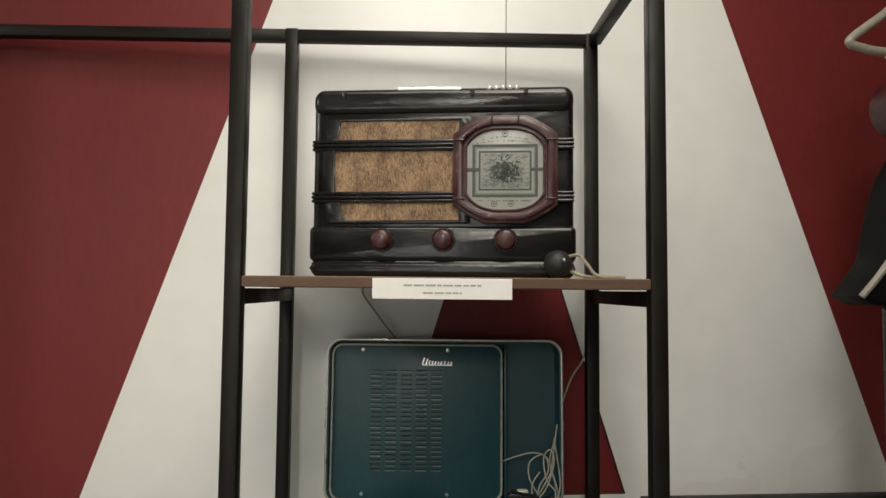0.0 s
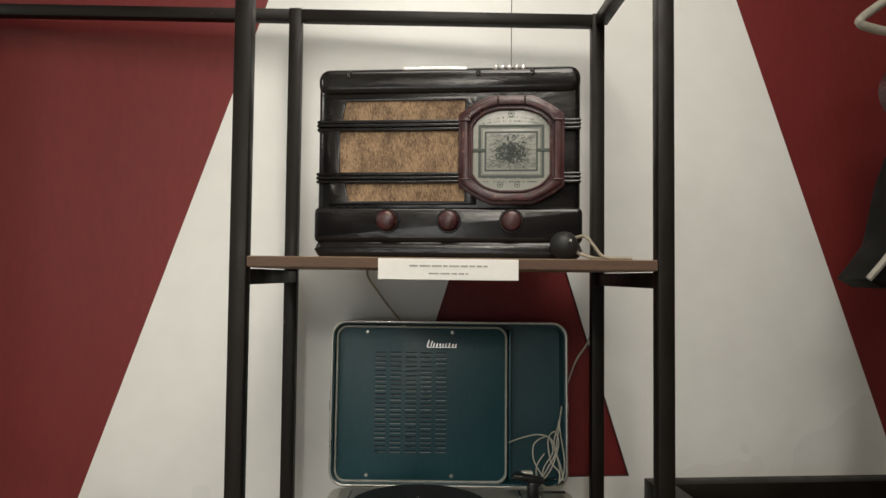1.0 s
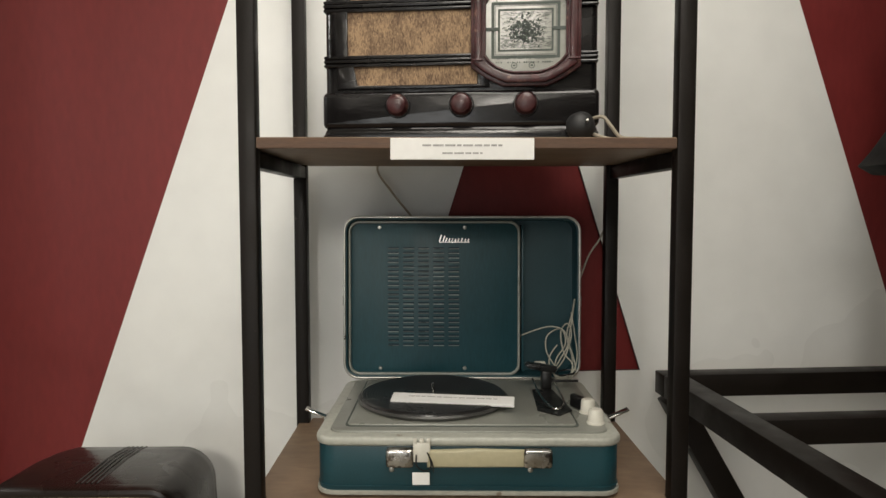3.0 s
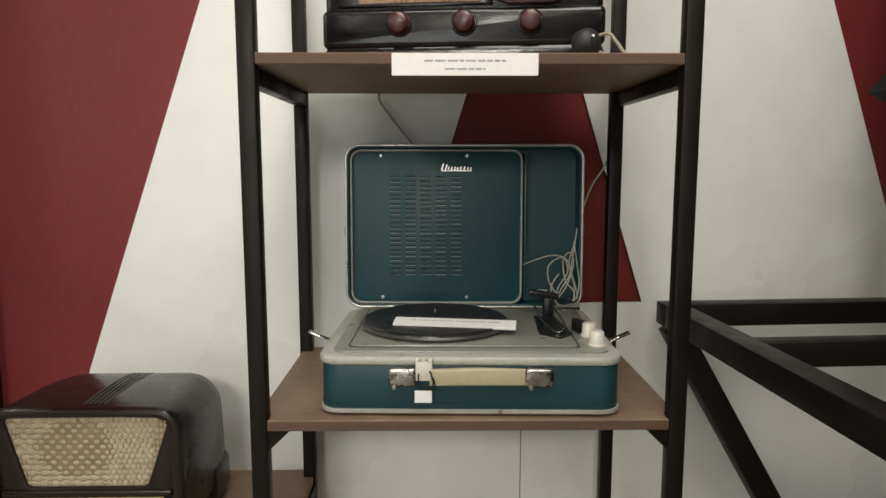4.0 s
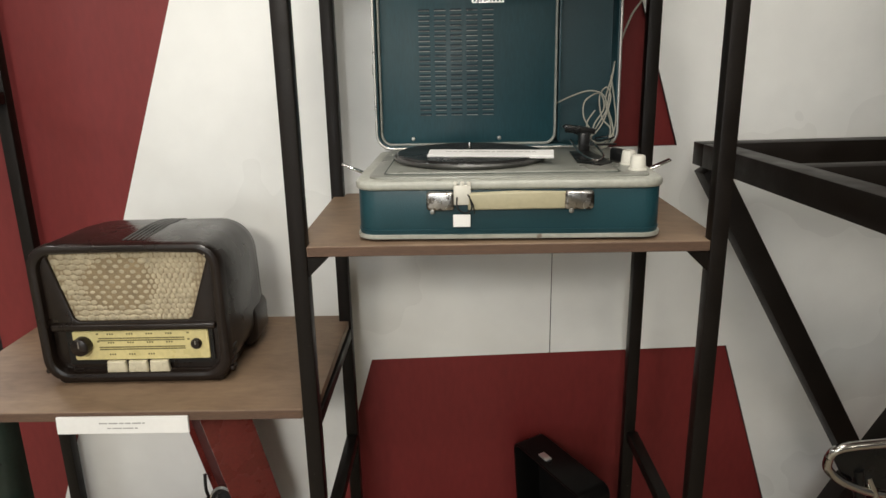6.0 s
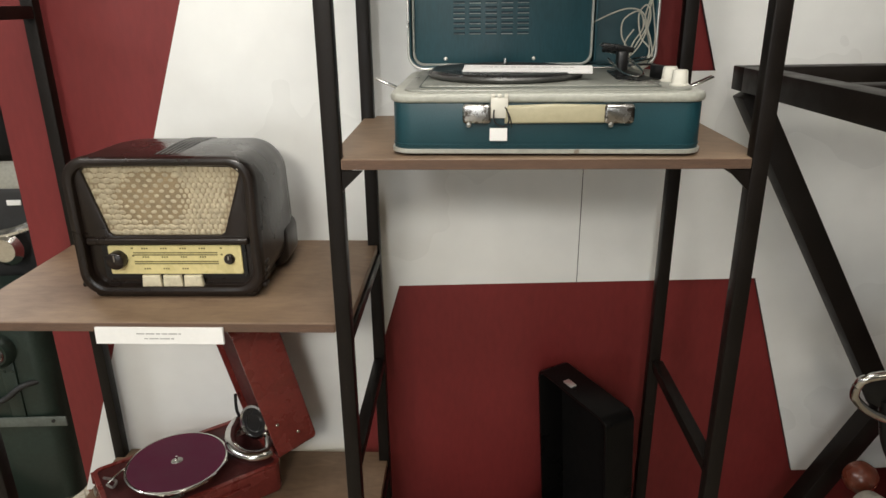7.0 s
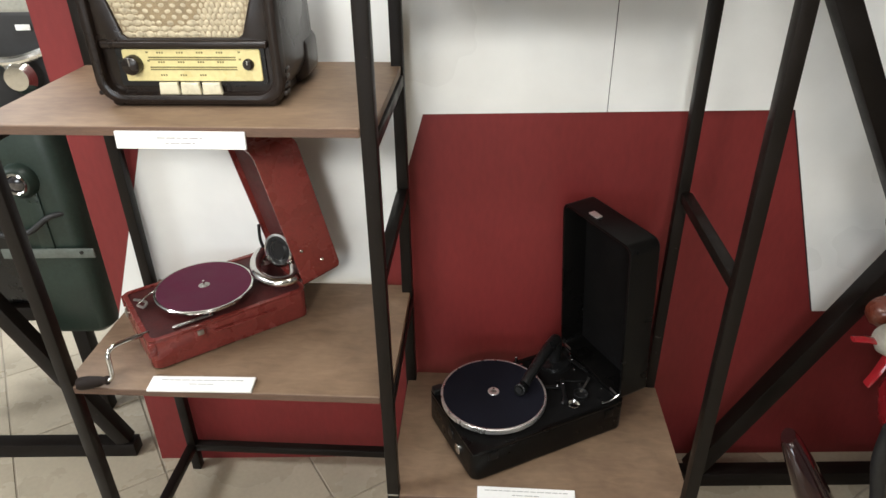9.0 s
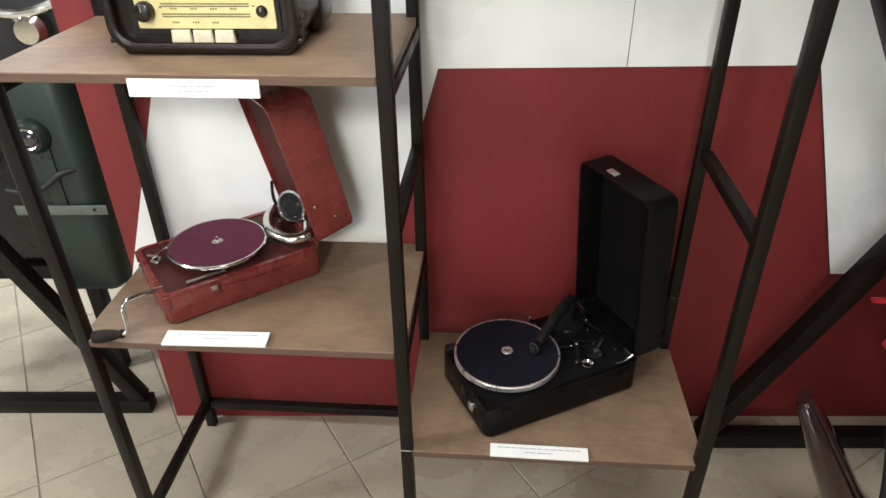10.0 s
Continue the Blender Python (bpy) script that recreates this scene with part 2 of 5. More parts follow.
REDLEA = surface("red_brown_leatherette", (0.175, 0.031, 0.025), 0.27, vary=0.28, big=16, fine=130, bump=0.4, depth=0.001, rvary=0.14, scuff=(24, 0.73, (0.10, 0.019, 0.017)))
REDIN = surface("dark_maroon_lining", (0.062, 0.0135, 0.0125), 0.55, spec=0.25, vary=0.4, big=20, fine=120, bump=0.3)
NICKEL = surface("bright_nickel", (0.80, 0.79, 0.77), 0.34, metal=0.85, vary=0.15, big=30, fine=160)
BLACKCLOTH = surface("dull_black_cloth", (0.0045, 0.0042, 0.0042), 0.75, spec=0.12, vary=0.3, big=20, fine=300)
INK3 = surface("olive_brown_print", (0.16, 0.135, 0.05), 0.5, vary=0.4, big=60)
TEXTINK = surface("grey_caption_print", (0.36, 0.355, 0.34), 0.6, vary=0.3, big=120)
BLACKLEA = surface("black_leatherette", (0.0036, 0.0034, 0.0032), 0.34, spec=0.17, vary=0.25, big=14, fine=320, bump=0.35, depth=0.0008, rvary=0.12, scuff=(40, 0.77, (0.035, 0.03, 0.027)))
GRIPWOOD = surface("dark_turned_wood", (0.014, 0.009, 0.007), 0.6, spec=0.15, vary=0.3, big=40, fine=200, bump=0.2)
CARD = surface("white_card", (0.84, 0.835, 0.81), 0.55, vary=0.03, big=20)
WIRE = surface("grey_white_cable", (0.36, 0.35, 0.29), 0.5, vary=0.2, big=30)
BROWNWIRE = surface("tan_cable", (0.34, 0.30, 0.23), 0.6, vary=0.2, big=40)
YELLOW = surface("yellowed_dial", (0.66, 0.57, 0.27), 0.35, vary=0.12, big=25, coat=0.4)
TILE = per_piece(surface("beige_floor_tile", (0.41, 0.355, 0.265), 0.28, vary=0.1, big=5, fine=80, bump=0.04, rvary=0.08), 0.06)
GROUT = surface("floor_grout", (0.30, 0.26, 0.20), 0.9, vary=0.2, big=8)
GREEN = surface("dark_green_enamel", (0.016, 0.028, 0.021), 0.42, spec=0.35, vary=0.3, big=9, fine=120, bump=0.12, scuff=(30, 0.74, (0.04, 0.048, 0.04)))
GREYMET = surface("grey_painted_metal", (0.10, 0.115, 0.10), 0.45, vary=0.25, big=20, fine=120)
RUBBER = surface("black_rubber", (0.012, 0.012, 0.012), 0.6, vary=0.25, big=20)
LEATHER = surface("black_leather", (0.0065, 0.006, 0.0056), 0.65, spec=0.12, vary=0.3, big=16, fine=150, bump=0.3)
TOYRED = surface("bright_red_enamel", (0.31, 0.015, 0.020), 0.24, vary=0.15, big=8, coat=0.4)
GLOSSMAR = surface("glossy_dark_maroon", (0.022, 0.006, 0.006), 0.12, vary=0.25, big=14, coat=0.6)
LAMPBROWN = surface("red_brown_enamel", (0.15, 0.040, 0.022), 0.3, vary=0.3, big=14, coat=0.3)
GLASS = surface("dark_lens_glass", (0.02, 0.018, 0.02), 0.06, vary=0.2, big=20, coat=0.8)
LIGHTP = principled("lamp_diffuser", (0.9, 0.9, 0.88), 0.6)
LIGHTP.node_tree.nodes["Principled BSDF"].inputs["Emission Color"].default_value = (1.0, 0.96, 0.9, 1)
LIGHTP.node_tree.nodes["Principled BSDF"].inputs["Emission Strength"].default_value = 3.0

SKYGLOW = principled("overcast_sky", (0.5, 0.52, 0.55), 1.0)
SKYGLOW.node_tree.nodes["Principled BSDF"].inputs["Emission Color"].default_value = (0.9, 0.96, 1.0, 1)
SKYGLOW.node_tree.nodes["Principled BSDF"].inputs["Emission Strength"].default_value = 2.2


# ---- mesh helpers ----
def part(name, bm, material, parent=None, label="", smooth=True, m=None):
    me = bpy.data.meshes.new(name)
    bmesh.ops.recalc_face_normals(bm, faces=bm.faces)
    bm.to_mesh(me)
    bm.free()
    me.materials.append(material)
    if smooth:
        for p in me.polygons:
            p.use_smooth = True
        me.set_sharp_from_angle(angle=radians(35))
    o = new(name, me)
    if m is not None:
        o.matrix_world = m
    if parent is not None:
        o.parent = parent
    if label:
        o["label"] = label
    return o


def thing(name, m, label, category, group="", kind=""):
    o = new(name)
    o.empty_display_size = 0.05
    o.matrix_world = m
    return tagged(o, label, category, group, kind)


def bx(c, s, bev=0.0, seg=2, m=None, bm=None):
    """A box by centre and size, with rounded edges."""
    own = bmesh.new()
    bmesh.ops.create_cube(own, size=1)
    bmesh.ops.transform(own, matrix=Matrix.Translation(c) @ Matrix.Diagonal((*s, 1)), verts=own.verts)
    if bev:
        bmesh.ops.bevel(own, geom=list(own.edges), offset=bev, segments=seg, affect="EDGES", profile=0.5)
    if m is not None:
        bmesh.ops.transform(own, matrix=m, verts=own.verts)
    return merge(bm, own)


def merge(bm, own):
    if bm is None:
        return own
    me = bpy.data.meshes.new("tmp")
    own.to_mesh(me)
    own.free()
    bm.from_mesh(me)
    bpy.data.meshes.remove(me)
    return bm


def rrect(x0, x1, z0, z1, r, n=5):
    out = []
    for cx, cz, a in ((x1 - r, z1 - r, 0), (x0 + r, z1 - r, 90), (x0 + r, z0 + r, 180), (x1 - r, z0 + r, 270)):
        for i in range(n + 1):
            t = radians(a + 90 * i / n)
            out.append((cx + r * math.cos(t), cz + r * math.sin(t)))
    return out


def prism(pts, y0, y1, bev=0.0, seg=2, axis="y", bm=None, m=None, both=True):
    """A polygon of (x, z) points drawn out from y0 to y1 (axis 'y'), or (x, y) points from z0 to z1 (axis 'z')."""
    own = bmesh.new()
    if axis == "y":
        f = [own.verts.new((x, y0, z)) for x, z in pts]
        k = [own.verts.new((x, y1, z)) for x, z in pts]
    else:
        f = [own.verts.new((x, z, y0)) for x, z in pts]
        k = [own.verts.new((x, z, y1)) for x, z in pts]
    n = len(pts)
    caps = [own.faces.new(f), own.faces.new(list(reversed(k)))]
    for i in range(n):
        own.faces.new((f[i], k[i], k[(i + 1) % n], f[(i + 1) % n]))
    bmesh.ops.recalc_face_normals(own, faces=own.faces)
    if bev:
        es = set(caps[0].edges)
        if both:
            es |= set(caps[1].edges)
        bmesh.ops.bevel(own, geom=list(es), offset=bev, segments=seg, affect="EDGES", profile=0.5)
    if m is not None:
        bmesh.ops.transform(own, matrix=m, verts=own.verts)
    return merge(bm, own)


def ring_prism(outer, inner, y0, y1, bev=0.0, axis="y", bm=None):
    """A frame between two outlines of equal count, drawn out from y0 to y1."""
    own = bmesh.new()
    n = len(outer)
    put = (lambda p, d: (p[0], d, p[1])) if axis == "y" else (lambda p, d: (p[0], p[1], d))
    a = [own.verts.new(put(p, y0)) for p in outer]
    b = [own.verts.new(put(p, y0)) for p in inner]
    c = [own.verts.new(put(p, y1)) for p in outer]
    d = [own.verts.new(put(p, y1)) for p in inner]
    front = []
    for i in range(n):
        j = (i + 1) % n
        front.append(own.faces.new((a[i], a[j], b[j], b[i])))
        own.faces.new((c[j], c[i], d[i], d[j]))
        own.faces.new((a[j], a[i], c[i], c[j]))
        own.faces.new((b[i], b[j], d[j], d[i]))
    bmesh.ops.recalc_face_normals(own, faces=own.faces)
    if bev:
        es = [own.edges.get((v[i], v[(i + 1) % n])) for v in (a, b) for i in range(n)]
        bmesh.ops.bevel(own, geom=[e for e in es if e], offset=bev, segments=2, affect="EDGES", profile=0.5)
    return merge(bm, own)


def cyl(p0, p1, r0, r1=None, seg=24, bev=0.0, bm=None):
    own = bmesh.new()
    p0, p1 = Vector(p0), Vector(p1)
    d = p1 - p0
    bmesh.ops.create_cone(own, cap_ends=True, segments=seg, radius1=r0, radius2=r0 if r1 is None else r1, depth=d.length)
    if bev:
        es = [e for e in own.edges if all(abs(abs(v.co.z) - d.length / 2) < 1e-6 for v in e.verts)]
        bmesh.ops.bevel(own, geom=es, offset=bev, segments=3, affect="EDGES", profile=0.5)
    q = d.to_track_quat("Z", "Y").to_matrix().to_4x4()
    bmesh.ops.transform(own, matrix=Matrix.Translation((p0 + p1) / 2) @ q, verts=own.verts)
    return merge(bm, own)


def spline(pts, n=8, closed=False):
    """Points on a smooth curve through pts."""
    P = [Vector(p) for p in pts]
    out = []
    N = len(P)
    for i in range(N if closed else N - 1):
        g = (lambda k: P[k % N]) if closed else (lambda k: P[min(max(k, 0), N - 1)])
        a, b, c, d = g(i - 1), g(i), g(i + 1), g(i + 2)
        for j in range(n):
            t = j / n
            out.append(0.5 * (2 * b + (c - a) * t + (2 * a - 5 * b + 4 * c - d) * t * t + (3 * b - a - 3 * c + d) * t ** 3))
    if not closed:
        out.append(P[-1])
    return out


def sweep(pts, r, seg=8, closed=False, smooth_n=8, bm=None, flat=1.0):
    """A tube along a smooth curve through pts; r is one radius or one for the start and one for the end."""
    C = spline(pts, smooth_n, closed) if smooth_n else [Vector(p) for p in pts]
    own = bmesh.new()
    n = len(C)
    r0, r1 = r if isinstance(r, tuple) else (r, r)
    up = Vector((0, 0, 1))
    rows = []
    prev = None
    for i in range(n):
        t = (C[(i + 1) % n] - C[i - 1]) if closed else (C[min(i + 1, n - 1)] - C[max(i - 1, 0)])
        t.normalize()
        s = prev if prev is not None else (up.cross(t) if abs(t.z) < 0.95 else Vector((1, 0, 0)))
        s = (s - t * s.dot(t))
        if s.length < 1e-6:
            s = t.orthogonal()
        s.normalize()
        prev = s
        u = t.cross(s)
        rr = r0 + (r1 - r0) * i / max(1, n - 1)
        rows.append([own.verts.new(C[i] + rr * (s * math.cos(2 * math.pi * k / seg) + u * flat * math.sin(2 * math.pi * k / seg))) for k in range(seg)])
    for i in range(n if closed else n - 1):
        a, b = rows[i], rows[(i + 1) % n]
        for k in range(seg):
            own.faces.new((a[k], a[(k + 1) % seg], b[(k + 1) % seg], b[k]))
    if not closed:
        own.faces.new(rows[0])
        own.faces.new(list(reversed(rows[-1])))
    bmesh.ops.recalc_face_normals(own, faces=own.faces)
    return merge(bm, own)


def lathe(prof, seg=48, m=None, bm=None):
    """A turned shape about z from (radius, z) points."""
    own = bmesh.new()
    rows = []
    for r, z in prof:
        if r < 1e-6:
            rows.append([own.verts.new((0, 0, z))] * seg)
        else:
            rows.append([own.verts.new((r * math.cos(2 * math.pi * k / seg), r * math.sin(2 * math.pi * k / seg), z)) for k in range(seg)])
    for a, b in zip(rows, rows[1:]):
        for k in range(seg):
            vs = []
            for v in (a[k], a[(k + 1) % seg], b[(k + 1) % seg], b[k]):
                if v not in vs:
                    vs.append(v)
            if len(vs) > 2:
                own.faces.new(vs)
    bmesh.ops.recalc_face_normals(own, faces=own.faces)
    if m is not None:
        bmesh.ops.transform(own, matrix=m, verts=own.verts)
    return merge(bm, own)


FRONT = Matrix.Rotation(radians(90), 4, "X")      # turned shapes that face the viewer (-y)
RK = pose(0, 0, 0, 0, 0, -3.6)                    # the shelf rack stands at a slight angle to the wall

# ---- the hall ----
WALL_Y, WALL_L = 0.472, -0.774
HL, HR, HB, HF = -5.6, 3.6, 3.2, -8.0             # bounds of the hall

wall = part("wall_north", bx(((WALL_L + HR) / 2, WALL_Y + 0.05, CEIL / 2), (HR - WALL_L, 0.1, CEIL)), RED, smooth=False)
tagged(wall, "dark red painted exhibition wall carrying a giant white letter", "wall", kind="structure")
for nm, c, s in (("wall_west", (HL - 0.05, (HB + HF) / 2, CEIL / 2), (0.1, HB - HF, CEIL)), ("wall_east", (HR + 0.05, (HB + HF) / 2, CEIL / 2), (0.1, HB - HF, CEIL)),
                 ("wall_far", ((HL + HR) / 2, HB + 0.05, CEIL / 2), (HR - HL, 0.1, CEIL))):
    tagged(part(nm, bx(c, s), PLASTER, smooth=False), "plain grey plastered hall wall", "wall", kind="structure")
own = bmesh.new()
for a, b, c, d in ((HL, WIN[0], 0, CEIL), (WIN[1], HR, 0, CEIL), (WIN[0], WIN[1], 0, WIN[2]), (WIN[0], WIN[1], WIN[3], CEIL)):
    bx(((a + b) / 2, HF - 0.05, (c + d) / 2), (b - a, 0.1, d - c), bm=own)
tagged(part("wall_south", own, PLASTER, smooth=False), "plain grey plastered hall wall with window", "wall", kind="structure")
tagged(part("ceiling", bx(((HL + HR) / 2, (HB + HF) / 2, CEIL + 0.05), (HR - HL, HB - HF, 0.1)), CEILP, smooth=False), "pale plain hall ceiling", "ceiling", kind="structure")
for lx, ly, lp, tone in LAMPS:
    t = thing("ceiling_light", pose(lx, ly, CEIL), "long white ceiling light panel", "ceiling light", "hall ceiling lights")
    part("frame", ring_prism(rrect(-0.61, 0.61, -0.31, 0.31, 0.01, 2), rrect(-0.595, 0.595, -0.295, 0.295, 0.008, 2), -0.04, 0.0, axis="z"), IVORY, t)
    part("diffuser", bx((0, 0, -0.015), (1.185, 0.585, 0.02)), LIGHTP, t)

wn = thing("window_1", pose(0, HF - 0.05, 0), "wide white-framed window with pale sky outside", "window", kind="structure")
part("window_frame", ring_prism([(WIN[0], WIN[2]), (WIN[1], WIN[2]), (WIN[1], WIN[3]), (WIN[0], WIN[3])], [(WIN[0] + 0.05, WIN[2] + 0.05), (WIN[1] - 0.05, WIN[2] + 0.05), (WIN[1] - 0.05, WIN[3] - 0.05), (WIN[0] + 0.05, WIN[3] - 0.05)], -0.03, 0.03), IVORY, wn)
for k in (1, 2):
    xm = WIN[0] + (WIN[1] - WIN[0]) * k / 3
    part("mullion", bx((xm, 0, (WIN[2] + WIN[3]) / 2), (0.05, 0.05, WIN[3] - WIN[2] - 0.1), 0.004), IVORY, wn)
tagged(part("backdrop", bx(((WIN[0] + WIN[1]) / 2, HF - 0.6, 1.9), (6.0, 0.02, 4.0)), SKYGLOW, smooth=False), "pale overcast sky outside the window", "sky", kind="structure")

for place, aim, power, cone, tone in SPOTS:
    sp = thing("ceiling_spotlight", pose(0, 0, 0), "black cylindrical spotlight hung from ceiling", "spotlight", "hall spotlights")
    SD = (Vector(aim) - Vector(place)).normalized()
    SC = Vector(place) - SD * 0.02
    part("housing", cyl(tuple(SC - SD * 0.16), tuple(SC - SD * 0.01), 0.05, 0.06, seg=24), BLACKP, sp)
    part("stem", cyl((SC.x, SC.y, SC.z + 0.09), (SC.x, SC.y, CEIL - 0.001), 0.012, seg=12), BLACKP, sp)

# The giant letter: three white boards, standing a little proud of the red wall
FOOT, BAR0, BAR1 = 0.53, 1.085, 1.566
lo = lambda z: -0.068 + 0.346 * (z - 2.586)       # outer edge on one side
ro = lambda z: 1.0205 - 0.350 * (z - 2.586)       # outer edge on the other
li = lambda z: 0.205 + 0.312 * (z - 1.566)        # inner triangle
ri = lambda z: 0.744 - 0.316 * (z - 1.566)
ld = lambda z: 0.056 + 0.300 * (z - 1.085)        # opening between the feet
rd = lambda z: 0.900 - 0.320 * (z - 1.085)
SEAM, TOP = 0.474, CEIL - 0.02
APEX = 1.566 + (0.744 - 0.205) / 0.628
letter = thing("wall_letter", pose(0, WALL_Y, 0), "giant white letter A of satin boards on red wall", "letter")
g = 0.0009
left_pts = [(max(lo(FOOT), WALL_L), FOOT), (ld(FOOT), FOOT), (ld(BAR0), BAR0), (SEAM - g, BAR0), (SEAM - g, BAR1), (li(BAR1), BAR1), (li(APEX), APEX), (SEAM - g, APEX + 0.01), (SEAM - g, TOP), (lo(TOP), TOP)]
right_pts = [(rd(FOOT), FOOT), (ro(FOOT), FOOT), (ro(TOP), TOP), (SEAM + g, TOP), (SEAM + g, APEX + 0.01), (ri(APEX), APEX - 0.004), (ri(BAR1), BAR1), (SEAM + g, BAR1), (SEAM + g, BAR0), (rd(BAR0), BAR0)]
for pts in (left_pts, right_pts):
    own = bmesh.new()
    for y in (-0.009,):
        vs = [own.verts.new((x, y, z)) for x, z in pts]
        own.faces.new(vs)
    part("board", own, WHITE, letter, smooth=False)
    own = bmesh.new()
    a = [own.verts.new((x, -0.0088, z)) for x, z in pts]
    b = [own.verts.new((x, -0.0002, z)) for x, z in pts]
    for i in range(len(pts)):
        j = (i + 1) % len(pts)
        own.faces.new((a[i], a[j], b[j], b[i]))
    part("board_edge", own, EDGE, letter, "dark cut edge of the board", smooth=False)


# ---- shelf rack ----
TUBE = 0.0258
D = 0.416                                          # depth of the rack
rack = thing("shelf_rack", RK, "black square-tube steel shelf rack with two bays", "shelf rack")
U0, U1, U2 = -0.6780, -0.0170, 0.6195              # post centres along the front
VF, VB = TUBE / 2, 0.385 + TUBE / 2
RACK_H = 2.556


def tube(p, q, w=TUBE, parent=rack, name="bar", mat=STEEL):
    p, q = Vector(p), Vector(q)
    d = q - p
    own = bx((0, 0, 0), (w, w, d.length), 0.0022, 2)
    up = Vector((0, 1, 0)) if abs(d.normalized().z) > 0.9 else Vector((0, 0, 1))
    z = d.normalized()
    x = up.cross(z).normalized()
    y = z.cross(x)
    rot = Matrix((x, y, z)).transposed().to_4x4()
    bmesh.ops.transform(own, matrix=Matrix.Translation((p + q) / 2) @ rot, verts=own.verts)
    return part(name, own, mat, parent)


for u in (U0, U1, U2):
    for v in (VF, VB):
        ub = u - (0.006 if u == U2 and v == VB else 0.0)  # one back post stands a little askew
        tube((ub, v, 0.0), (ub, v, RACK_H), name="post")
h = TUBE / 2
S1, S2, S3, S5, S4, TH = 2.031, 1.489, 1.215, 0.655, 0.375, 0.018
ZT = RACK_H - h
for a, b in ((U0, U1), (U1, U2)):
    tube((a + h, VB, ZT - 0.001), (b - h, VB, ZT - 0.001), TUBE - 0.0015)
tube((U2, VF + h, ZT - 0.001), (U2, VB - h, ZT - 0.001), TUBE - 0.0015)
for u, zs in ((U0, (S3 - TH - h, S5 - TH - h, 1.70, 0.088)), (U1, (S1 - TH - h, S2 - TH - h, S3 - TH - h, S5 - TH - h, S4 - TH - h, 0.925)), (U2, (S1 - TH - h, S2 - TH - h, S4 - TH - h, 0.925))):
    for z in zs:
        tube((u, VF + h, z), (u, VB - h, z), TUBE - 0.0015)
tube((U0 + h, VB, 0.088), (U1 - h, VB, 0.088), TUBE - 0.0015)
tube((U0 + h, VB, S3 - TH - 0.03), (U1 - h, VB, S3 - TH - 0.03), TUBE - 0.003)
# gusset plates under the shelves
for u, sgn, zs in ((U1 + h, 1, S2 - TH), (U2 - h, -1, S2 - TH)):
    own = prism([(u, zs - 0.001), (u + sgn * 0.032, zs - 0.001), (u, zs - 0.032)] if sgn < 0 else [(u, zs - 0.001), (u, zs - 0.032), (u + sgn * 0.032, zs - 0.001)], 0.004, 0.010)
    part("gusset", own, STEEL, rack)
# a worn weld on the middle front post
part("weld", bx((U1, 0.0, 0.375), (TUBE - 0.002, 0.0016, 0.004), 0.0007), BRUSHED, rack, "bare metal weld")


def shelf(a, b, top, label):
    """A plywood board between posts a and b, notched round them, on its side bars."""
    t = thing("shelf_board", RK @ pose(0, 0, top - TH), label, "shelf", "plywood shelves of the rack")
    i, j = a + h + 0.0005, b - h - 0.0005
    o, p = a - h * 0.6, b + h * 0.6
    n0, n1, back = TUBE + 0.001, VB - h - 0.001, 0.418
    pts = [(i, 0.001), (j, 0.001), (j, n0), (p, n0), (p, n1), (j, n1), (j, back), (i, back), (i, n1), (o, n1), (o, n0), (i, n0)]
    part("panel", prism(pts, 0.0015, TH, 0.0012, 1, axis="z"), PLY, t)
    part("front_edge", bx(((i + j) / 2, 0.0, TH / 2 + 0.0005), (j - i - 0.002, 0.0022, TH - 0.003), 0.0006, 1), PLYEDGE, t, "raw layered plywood edge")
    return t


shelf(U1, U2, S1, "brown stained plywood shelf holding the brown-black radio")
shelf(U1, U2, S2, "brown stained plywood shelf under the teal record player")
shelf(U1, U2, S4, "brown stained plywood shelf under the black gramophone")
shelf(U0, U1, S3, "brown stained plywood shelf holding the bakelite radio")
shelf(U0, U1, S5, "brown stained plywood shelf under the red gramophone")


def card(m, w, hgt, thick, lines, label):
    """A white caption strip with printed lines; lies in its x-z plane, printed side to -y."""
    t = thing("caption_card", m, label, "caption card", "museum caption cards")
    part("strip", bx((0, thick / 2, hgt / 2), (w, thick, hgt), 0.0006, 1), CARD, t)
    rnd = random.Random(int(w * 1000 + hgt * 7000))
    for zc, length, size in lines:
        own = bmesh.new()
        x = -length / 2
        while x < length / 2:
            k = rnd.uniform(0.006, 0.018)
            k = min(k, length / 2 - x)
            bx((x + k / 2, -0.0002, hgt * zc), (k, 0.0004, size * 0.75), bm=own)
            x += k + 0.0022
        part("text_line", own, TEXTINK, t, smooth=False)
    return t

card(RK @ pose(0.2935, -0.0075, 1.998), 0.207, 0.031, 0.005, ((0.66, 0.115, 0.0035), (0.30, 0.058, 0.003)), "white caption card with blurred print on radio shelf edge")
card(RK @ pose(-0.324, -0.0085, 1.180, -4, 0, 0), 0.216, 0.029, 0.005, ((0.64, 0.075, 0.0028), (0.34, 0.05, 0.0024)), "white caption card on front edge of bakelite radio shelf")
card(RK @ pose(-0.398, -0.004, 0.6605, -84, 0, 1.5) @ pose(0, 0, 0), 0.215, 0.040, 0.005, ((0.72, 0.17, 0.0022), (0.45, 0.05, 0.002)), "white caption card lying before the red gramophone")
card(RK @ pose(0.273, -0.006, 0.3805, -82, 0, -0.5), 0.212, 0.032, 0.005, ((0.7, 0.18, 0.0022), (0.38, 0.06, 0.002)), "white caption card lying before the black gramophone")


